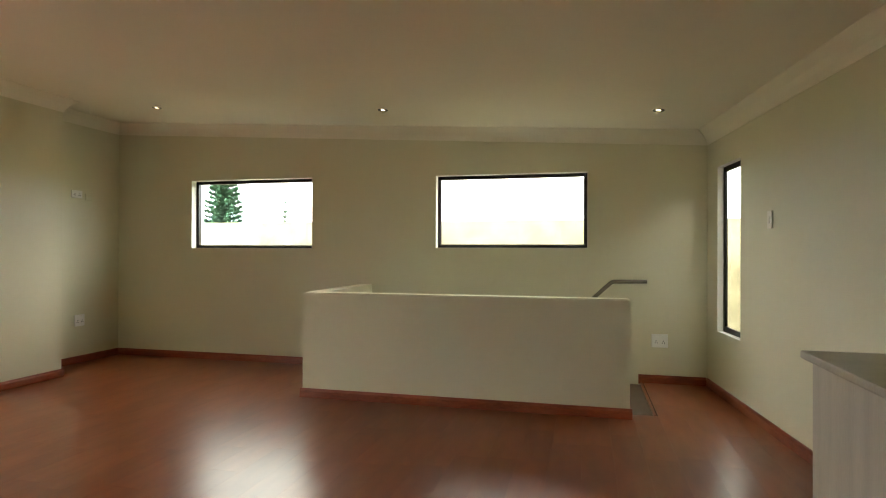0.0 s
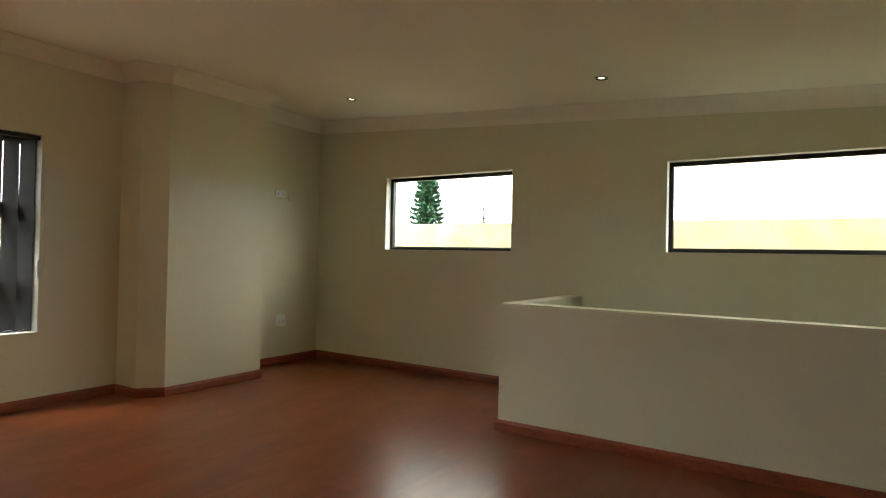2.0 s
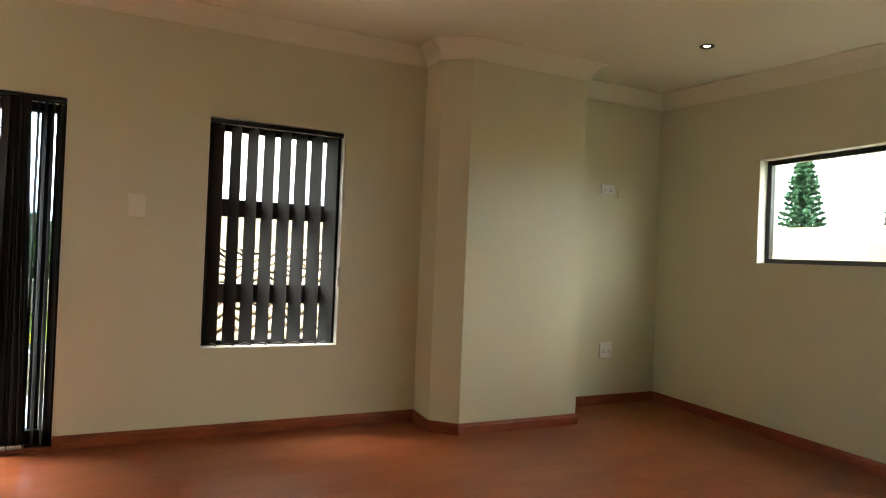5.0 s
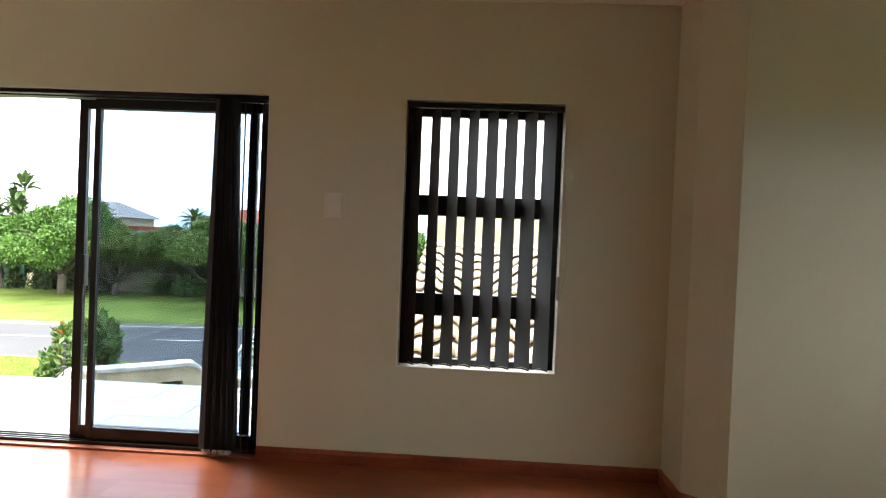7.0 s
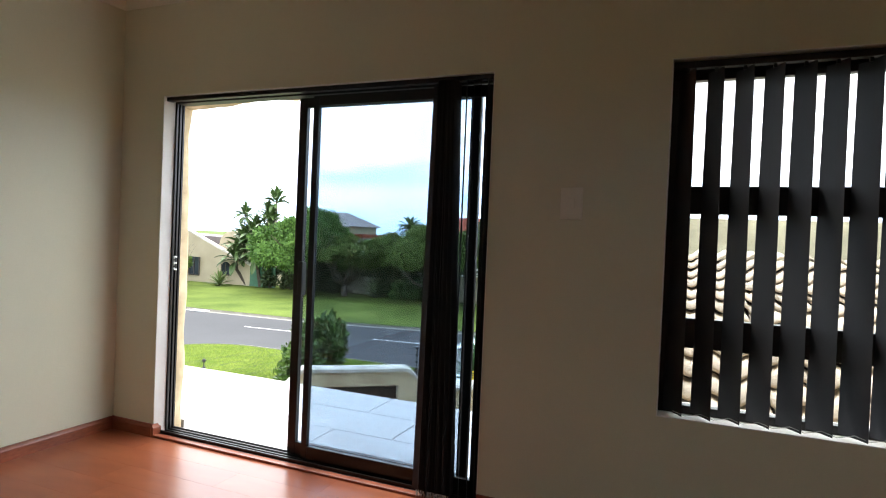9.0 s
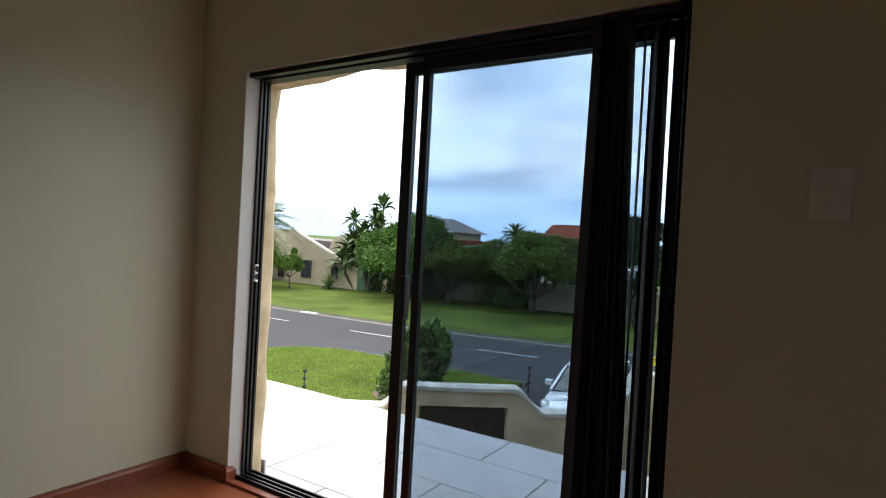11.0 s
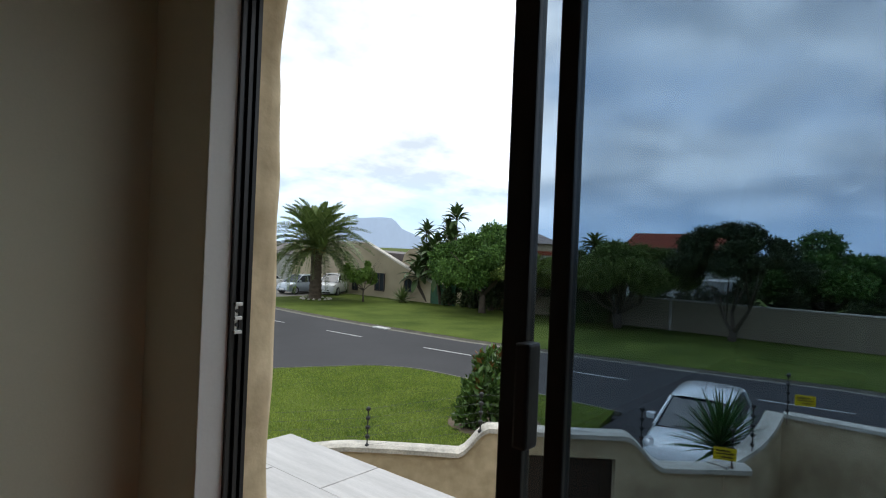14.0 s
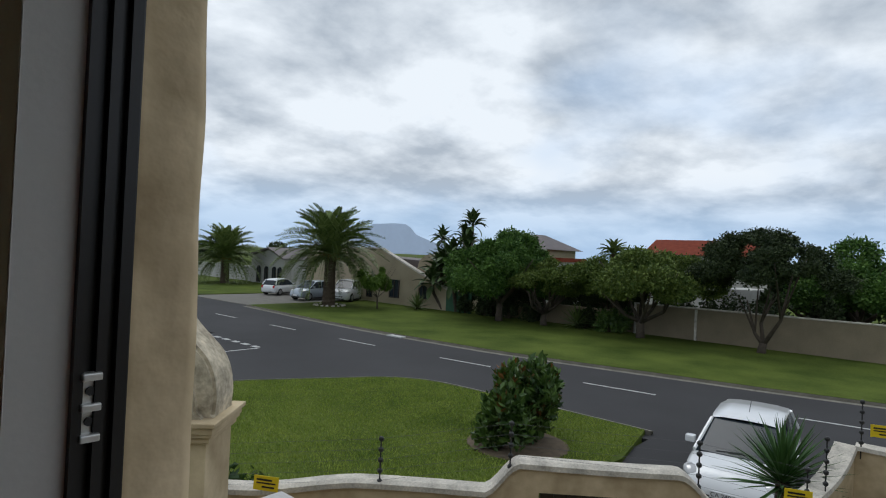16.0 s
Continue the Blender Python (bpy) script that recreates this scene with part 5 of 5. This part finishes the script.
part("chimney", plate(bmesh.new(), [(-32.2, 0.0), (-29.7, -0.6), (-29.7, 1.35), (-30.6, 1.5), (-31.2, 1.42), (-31.6, 1.2), (-31.9, 0.9)], (0, 1, 0), (-1, 0, 0), (0, 0, 1), (-38.6, 0, 0), 1.2), M_HOUSEW, gh, "rounded cream chimney block")
house_window(gh, gx, -34.5, -33.4, -2.15, -0.7)
house_window(gh, gx, -31.15, -30.3, -1.98, -0.95, True)
house_window(gh, gx, -37.3, -36.6, -2.3, -0.8)
fence = thing("green_fence", "green painted panel fence joining the house", "fence", Matrix.Translation((0, 0, -0.17)))
for i in range(8):
    part("board", boxes((-38.05, -38.0, -28.38 + i * 0.3, -28.09 + i * 0.3, DROP, -1.12), bevel=0.004), M_GREEN, fence)

wh = thing("white_house", "white house with gabled porch and arched openings", "house", Matrix.Translation((0, 0, -0.17)))
part("wall", plate(bmesh.new(), [(-62.5, DROP), (-55.8, DROP), (-55.8, 0.25), (-58.6, 1.25), (-62.5, 0.4)], (0, 1, 0), (-1, 0, 0), (0, 0, 1), (-42, 0, 0), 6), M_WHITEW, wh)
part("roof", plate(bmesh.new(), [(-63, 0.35), (-58.6, 1.3), (-55.4, 0.15), (-55.4, 0.3), (-58.6, 1.48), (-63, 0.55)], (0, 1, 0), (-1, 0, 0), (0, 0, 1), (-41.6, 0, 0), 7), M_ROOFG, wh)
part("wall", boxes((-44, -42.5, -84, -62.5, DROP, -0.9), (-44.5, -43, -55.8, -46, DROP, 0.1)), M_WHITEW, wh)
part("roof", boxes((-52, -42.8, -55.8, -46, 0.1, 0.28)), M_ROOFG, wh)
for y0 in (-61.2, -59.6, -58.0, -56.9):
    house_window(wh, -42, y0, y0 + 0.75, -2.6, -0.7, True)

ch = thing("cream_house", "cream double-storey house with grey hipped roof", "house", Matrix.Translation((0, 0, -0.17)))
part("wall", boxes((-58, -52, -34, -28.6, DROP, 2.45)), M_HOUSEW, ch)
rb = bmesh.new()
lo = [rb.verts.new(v) for v in ((-58.5, -34.5, 2.45), (-51.5, -34.5, 2.45), (-51.5, -28.0, 2.45), (-58.5, -28.0, 2.45))]
hi = [rb.verts.new(v) for v in ((-55.4, -32.0, 3.9), (-54.6, -32.0, 3.9), (-54.6, -30.6, 3.9), (-55.4, -30.6, 3.9))]
for i in range(4):
    rb.faces.new((lo[i], lo[(i + 1) % 4], hi[(i + 1) % 4], hi[i]))
rb.faces.new(hi); rb.faces.new(lo[::-1])
part("roof", rb, M_ROOFG, ch)
part("gutter", boxes((-51.55, -51.4, -34.5, -28.0, 2.36, 2.47)), M_WHITEW, ch)
house_window(ch, -52, -30.0, -29.0, 1.0, 2.1)
house_window(ch, -52, -32.6, -31.4, 1.0, 2.1)

rh = thing("red_roof_house", "house with a red tiled roof behind the trees", "house", Matrix.Translation((0, 0, -0.17)))
part("wall", boxes((-60, -55, -20.2, -11, DROP, 2.42)), M_WHITEW, rh)
part("roof", plate(bmesh.new(), [(-60.8, 2.4), (-54.4, 2.4), (-57.4, 3.75)], (1, 0, 0), (0, 1, 0), (0, 0, 1), (0, -20.2, 0), 9), M_ROOFR, rh, "red tiled roof")
part("wall", boxes((-54, -50, -27.6, -25.6, DROP, 1.35)), M_WHITEW, rh)
part("roof", boxes((-54.2, -49.6, -27.6, -25.4, 1.35, 1.7)), M_ROOFR, rh, "red tiled roof")
part("wall", boxes((-47, -43, -10.6, -8.8, DROP, 0.2)), M_WHITEW, rh)
gw = thing("street_wall", "taupe plastered wall along the verge", "garden wall", Matrix.Translation((0, 0, -0.17)))
part("wall_body", boxes((-39.25, -39.0, -14.2, 60, DROP - 0.1, -0.93)), M_GWALL, gw)
part("coping", boxes((-39.3, -38.96, -14.25, 60, -0.93, -0.86), bevel=0.01), M_COPING, gw, "pale coping")
part("wall_body", boxes((-39.25, -39.0, -26.1, -14.2, DROP - 0.1, -1.45)), M_GWALL, gw)
for y0 in (-14.2, -10.7, 4, 12):
    part("pier", boxes((-39.02, -38.9, y0, y0 + 0.12, DROP, -0.95)), M_COPING, gw)
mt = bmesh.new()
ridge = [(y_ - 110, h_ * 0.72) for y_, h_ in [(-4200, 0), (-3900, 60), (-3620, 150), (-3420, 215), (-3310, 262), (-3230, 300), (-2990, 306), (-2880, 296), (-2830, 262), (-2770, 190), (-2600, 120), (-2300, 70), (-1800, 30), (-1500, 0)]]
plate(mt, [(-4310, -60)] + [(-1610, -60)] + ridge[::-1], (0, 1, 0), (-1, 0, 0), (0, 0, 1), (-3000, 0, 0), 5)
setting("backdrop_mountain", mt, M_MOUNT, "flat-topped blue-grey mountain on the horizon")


# ---- cars ----
def car(label, m, paint, length=4.1, width=1.7, height=1.48, seed=0, suv=False, plate_text=""):
    """Nose towards local +x, ground at z 0."""
    c = thing("car", label, "car", m)
    L, W = length / 2, width / 2
    hood, belt = height * 0.60, height * 0.635
    st = [(-L, 0.42, belt * 0.82, 0.80), (-L + 0.07, 0.26, belt * 0.96, 0.90), (-L + 0.35, 0.22, belt, 0.97), (-L * 0.3, 0.2, belt, 1.0), (L * 0.25, 0.2, belt, 1.0), (L * 0.42, 0.2, hood * 1.04, 0.99),
          (L * 0.62, 0.2, hood * 1.0, 0.97), (L - 0.38, 0.21, hood * 0.93, 0.93), (L - 0.14, 0.24, hood * 0.80, 0.85), (L - 0.02, 0.30, hood * 0.62, 0.74), (L, 0.36, hood * 0.5, 0.68)]
    bm = bmesh.new()
    rows = []
    for x, zb, zt, w in st:
        w *= W
        half = [(w * 0.86, zb), (w * 0.98, zb + (zt - zb) * 0.22), (w, zb + (zt - zb) * 0.6), (w * 0.965, zb + (zt - zb) * 0.86), (w * 0.86, zt * 0.985), (w * 0.5, zt * 1.012)]
        pts = [(-a, b) for a, b in half] + [(a, b) for a, b in half[::-1]]
        rows.append([bm.verts.new((x, a, b)) for a, b in pts])
    n = len(rows[0])
    for a, b in zip(rows, rows[1:]):
        for k_ in range(n):
            bm.faces.new((a[k_], a[(k_ + 1) % n], b[(k_ + 1) % n], b[k_]))
    bm.faces.new(rows[0]); bm.faces.new(rows[-1][::-1])
    bmesh.ops.recalc_face_normals(bm, faces=bm.faces[:])
    body_ = part("body", bm, paint, c, smooth=True)
    gh_ = bmesh.new()
    rear = -L + (0.10 if suv else 0.16)
    cab_st = [(rear, belt * 0.95, belt * 1.0, 0.86, 0.86), (rear + 0.30, belt, height * 0.95, 0.88, 0.70), (-L * 0.35, belt, height, 0.9, 0.74), (L * 0.05, belt, height * 0.985, 0.9, 0.72), (L * 0.16, belt, height * 0.955, 0.9, 0.69), (L * 0.55, belt * 0.97, belt * 0.985, 0.86, 0.84)]
    rows = []
    for x, zb, zt, wb, wt in cab_st:
        rows.append([gh_.verts.new((x, a * W, b)) for a, b in ((-wb, zb), (-wt, zt - 0.03), (-wt * 0.9, zt), (wt * 0.9, zt), (wt, zt - 0.03), (wb, zb))])
    for a, b in zip(rows, rows[1:]):
        for k_ in range(5):
            gh_.faces.new((a[k_], a[k_ + 1], b[k_ + 1], b[k_]))
    gh_.faces.new(rows[0]); gh_.faces.new(rows[-1][::-1])
    bmesh.ops.recalc_face_normals(gh_, faces=gh_.faces[:])
    part("glasshouse", gh_, M_CARGLASS, c, "dark car windows", smooth=False)
    rf = bmesh.new()
    top = [(rear + 0.22, height * 0.955 - 0.1, 0.73), (rear + 0.34, height * 0.955, 0.715), (-L * 0.35, height, 0.75), (L * 0.05, height * 0.985, 0.73), (L * 0.17, height * 0.955, 0.70)]
    rr = [[rf.verts.new((x, a * W, z + h)) for a, h in ((-w, -0.045), (-w * 0.97, 0.004), (-w * 0.6, 0.03), (0, 0.04), (w * 0.6, 0.03), (w * 0.97, 0.004), (w, -0.045))] for x, z, w in top]
    for a, b in zip(rr, rr[1:]):
        for k_ in range(6):
            rf.faces.new((a[k_], a[k_ + 1], b[k_ + 1], b[k_]))
    part("roof", rf, paint, c, smooth=True)
    for s_ in (-1, 1):
        pil = bmesh.new()
        tube(pil, [(L * 0.17, s_ * 0.695 * W, height * 0.945), (L * 0.555, s_ * 0.86 * W, belt * 0.985)], 0.035, 6)
        part("pillar", pil, paint, c)
        pil = bmesh.new()
        tube(pil, [(rear + 0.29, s_ * 0.715 * W, height * 0.915), (rear + 0.02, s_ * 0.875 * W, belt)], 0.045, 6)
        part("pillar", pil, paint, c)
        pil = bmesh.new()
        tube(pil, [(-L * 0.12, s_ * 0.745 * W, height * 0.95), (-L * 0.10, s_ * 0.905 * W, belt)], 0.03, 5)
        part("pillar", pil, M_BLACK if not suv else paint, c)
        part("mirror", box(bmesh.new(), L * 0.36, L * 0.44, s_ * (W + 0.02) - 0.09, s_ * (W + 0.02) + 0.09, belt + 0.02, belt + 0.15, bevel=0.03), paint, c)
        hl = bmesh.new()
        bmesh.ops.create_uvsphere(hl, u_segments=10, v_segments=8, radius=1.0, matrix=Matrix.Translation((L - 0.30, s_ * W * 0.74, hood * 0.80)) @ pose(0, 0, 0, 0, 20, -s_ * 28) @ Matrix.Diagonal((0.20, 0.15, 0.085, 1)))
        part("headlight", hl, M_LAMP, c, "clear headlight", smooth=True)
        tl = box(bmesh.new(), -L - 0.005, -L + 0.12, s_ * W * 0.72 - 0.09, s_ * W * 0.72 + 0.09, belt * 0.70, belt * 0.96, bevel=0.02)
        part("tail_light", tl, M_REDLAMP, c, "red tail light")
    part("grille", boxes((L - 0.06, L + 0.012, -W * 0.42, W * 0.42, hood * 0.42, hood * 0.50), (L - 0.03, L + 0.012, -W * 0.55, W * 0.55, 0.27, 0.36), bevel=0.01), M_BLACK, c, "black grille")
    part("trim", boxes((L - 0.13, L - 0.04, -W * 0.4, W * 0.4, hood * 0.615, hood * 0.65), bevel=0.008), M_RIM, c, "silver grille bar")
    pl = part("number_plate", boxes((L - 0.005, L + 0.018, -0.26, 0.26, 0.385, 0.495), bevel=0.003), M_WHITECAR, c)
    if plate_text:
        cu = bpy.data.curves.new("lettering", "FONT")
        cu.body, cu.size, cu.align_x, cu.align_y, cu.extrude = plate_text, 0.1, "CENTER", "CENTER", 0.001
        t_ob = new("lettering_curve", cu)
        deps = bpy.context.evaluated_depsgraph_get()
        me = bpy.data.meshes.new_from_object(t_ob.evaluated_get(deps))
        bpy.data.objects.remove(t_ob)
        me.materials.clear()
        part("lettering", me, M_BLACK, pl, m=Matrix.Translation((L + 0.0195, 0, 0.44)) @ pose(0, 0, 0, 90, 0, 90))
    wr = height * 0.215
    for x in (-L * 0.60, L * 0.62):
        for s_ in (-1, 1):
            wh_ = bmesh.new()
            tube(wh_, [(x, s_ * (W - 0.20), wr), (x, s_ * (W - 0.02), wr), (x, s_ * (W + 0.005), wr)], [wr, wr, wr * 0.9], 20)
            wheel = part("wheel", wh_, M_TYRE, c, "black tyre")
            part("rim", tube(bmesh.new(), [(x, s_ * (W + 0.0), wr), (x, s_ * (W + 0.012), wr)], [wr * 0.66, wr * 0.6], 16), M_RIM, wheel)
    for s_ in (-1, 1):
        part("sill", boxes((-L * 0.45, L * 0.45, s_ * W * 0.93 - 0.03, s_ * W * 0.93 + 0.03, 0.19, 0.26), bevel=0.01), M_BLACK, c, "dark door sill")
        part("door_handle", boxes((-L * 0.02, L * 0.06, s_ * W - 0.012, s_ * W + 0.012, belt * 0.88, belt * 0.92), bevel=0.006), paint, c)
    part("aerial", tube(bmesh.new(), [(-L * 0.1, 0, height + 0.02), (-L * 0.22, 0, height + 0.2)], 0.006, 5), M_BLACK, c)
    for s_ in (-1, 1):
        part("wiper", tube(bmesh.new(), [(L * 0.53, s_ * 0.1 - 0.25, belt * 1.02), (L * 0.50, s_ * 0.1 + 0.25, belt * 1.05)], 0.008, 4), M_BLACK, c)
    return c


car("white saloon car parked nose to the gate on the driveway", Matrix.Translation((-17.4, -2.8, GZ + 0.012)) @ pose(0, 0, 0, 0, 0, 6), M_WHITECAR, 4.2, 1.66, 1.38, plate_text="CA 248-309")
car("small white hatchback parked on the far drive", Matrix.Translation((-35.0, -45.6, GZ + 0.03)) @ pose(0, 0, 0, 0, 0, 200), M_WHITECAR, 3.7, 1.65, 1.45)
car("silver-blue compact car parked on the far drive", Matrix.Translation((-34.6, -40.2, GZ + 0.03)) @ pose(0, 0, 0, 0, 0, 8), M_SILVERCAR, 4.0, 1.75, 1.6, suv=True)
car("white sport utility car parked before the house", Matrix.Translation((-36.6, -38.2, GZ + 0.03)) @ pose(0, 0, 0, 0, 0, 32), M_WHITECAR, 4.6, 1.85, 1.78, suv=True)

# ---- pieces of floors and roofs ----
plank_w = 0.19
planks = {}
col = 0
x = XW
while x < 2.3:
    x1 = min(x + plank_w, 2.6)
    y = YS - random.uniform(0, 1.1)
    while y < YN:
        y0, y1 = max(y, YS), min(y + 1.29, YN)
        y += 1.29
        limit = EAST0.x + (YN - (y0 + y1) / 2) * 0.1 + 0.02
        if x > limit or y1 - y0 < 0.02:
            continue
        cut = []
        xa, xb = x, x1
        if xb > HOLE[0] - 0.14 and xa < HOLE[1] and y1 > HOLE[2]:
            if y0 >= HOLE[2]:
                if xa >= HOLE[0] - 0.14 and xb <= HOLE[1] + 0.06:
                    continue
                if xa < HOLE[0] - 0.14:
                    xb = HOLE[0] - 0.14
                else:
                    xa = max(xa, HOLE[1])
            else:
                y1 = HOLE[2]
        cut.append((xa, xb, y0, y1))
        for a, b, c_, d in cut:
            if b - a < 0.01 or d - c_ < 0.01:
                continue
            key = (round(b - a, 3), round(d - c_, 3))
            if key not in planks:
                bm = box(bmesh.new(), -key[0] / 2 + 0.00012, key[0] / 2 - 0.00012, -key[1] / 2 + 0.00012, key[1] / 2 - 0.00012, -0.010, 0.0)
                bmesh.ops.bevel(bm, geom=[e for e in bm.edges if all(v.co.z > -0.001 for v in e.verts)], offset=0.00025, segments=1, affect="EDGES")
                planks[key] = mesh_of(bm, "plank")
                planks[key].materials.append(M_FLOOR)
            part("plank", planks[key], M_FLOOR, floor, m=Matrix.Translation(((a + b) / 2, (c_ + d) / 2, 0)))
    x = x1

tb = box(bmesh.new(), -0.2235, 0.2235, -0.4465, 0.4465, -0.012, 0.0)
bmesh.ops.bevel(tb, geom=[e for e in tb.edges if all(v.co.z > -0.001 for v in e.verts)], offset=0.002, segments=1, affect="EDGES")
TILE = mesh_of(tb, "tile")
TILE.materials.append(M_TILE)
tb = box(bmesh.new(), -0.2235, 0.2235, -0.2215, 0.2215, -0.012, 0.0)
HALF = mesh_of(tb, "tile")
HALF.materials.append(M_TILE)
for i in (1, 3):
    part("tile", HALF, M_TILE, balcony, m=Matrix.Translation((BAL[0] + 0.225 + i * 0.45, BAL[2] + 0.225, -0.058)))
for i in range(4):
    for j in range(5):
        part("tile", TILE, M_TILE, balcony, m=Matrix.Translation((BAL[0] + 0.225 + i * 0.45 - 0.0, BAL[2] + 0.45 + j * 0.9 + (0.45 if i % 2 else 0.0), -0.058)))

rt = bmesh.new()
NU = 8
rows = []
for xx, zz in ((0.0, 0.024), (0.37, -0.034)):
    up, dn = [], []
    for i in range(NU + 1):
        u = i / NU
        w = 0.034 * math.sin(2 * math.pi * u)
        up.append(rt.verts.new((xx, (u - 0.5) * 0.232, w + zz + 0.030))); dn.append(rt.verts.new((xx, (u - 0.5) * 0.232, w + zz + 0.008)))
    rows.append((up, dn))
(u0, l0), (u1, l1) = rows
for i in range(NU):
    rt.faces.new((u0[i], u0[i + 1], u1[i + 1], u1[i])); rt.faces.new((l0[i + 1], l0[i], l1[i], l1[i + 1])); rt.faces.new((l0[i], l0[i + 1], u0[i + 1], u0[i]))
bmesh.ops.recalc_face_normals(rt, faces=rt.faces[:])
RT = mesh_of(rt, "roof_tile", True)
RT.materials.append(M_ROOFT)
for r in range(13):
    for k in range(15):
        part("roof_tile", RT, M_ROOFT, low, m=ROOF_M @ Matrix.Translation((r * 0.295, -0.12 - k * 0.23 + random.uniform(-0.008, 0.008), random.uniform(-0.006, 0.006))) @ pose(0, 0, 0, random.uniform(-1.5, 1.5), random.uniform(-0.8, 0.8), random.uniform(-1.5, 1.5)))

# grass blades on the near lawn, too many to count
rng = np.random.default_rng(91)
gx_, gy_ = rng.uniform(-19.3, -8.8, 120000), rng.uniform(-16.2, -5.2, 120000)
vn = np.array(verge_n)
inside = np.zeros(len(gx_), bool)
for (xa, ya), (xb, yb) in zip(vn, np.roll(vn, -1, 0)):
    crosses = ((ya > gy_) != (yb > gy_)) & (gx_ < (xb - xa) * (gy_ - ya) / (yb - ya + 1e-12) + xa)
    inside ^= crosses
inside &= (gx_ + 15.9) ** 2 + (gy_ + 7.1) ** 2 > 1.1 ** 2
gx_, gy_ = gx_[inside], gy_[inside]
n_g = len(gx_)
tuft = 0.6 + 0.6 * np.sin(gx_ * 2.3 + np.sin(gy_ * 1.7) * 2) * np.sin(gy_ * 1.9 + np.sin(gx_ * 1.1) * 2)
hgt = 0.035 + 0.03 * rng.random(n_g) * np.clip(tuft, 0.2, 1.2)
ang = rng.uniform(0, 2 * np.pi, n_g)
lx, ly = rng.normal(0, 0.02, n_g), rng.normal(0, 0.02, n_g)
gz = np.full(n_g, GZ + 0.098)
wv = 0.008
blades = np.stack([np.stack([gx_ - wv * np.cos(ang), gy_ - wv * np.sin(ang), gz], 1), np.stack([gx_ + wv * np.cos(ang), gy_ + wv * np.sin(ang), gz], 1), np.stack([gx_ + lx, gy_ + ly, gz + hgt], 1)], 1).reshape(-1, 3)
gme = bpy.data.meshes.new("grass")
gme.from_pydata(blades.tolist(), [], np.arange(n_g * 3).reshape(-1, 3).tolist())
tagged(part("grass", gme, M_BLADES, None, "short green and yellowish lawn grass blades"), category="grass", kind="stuff")
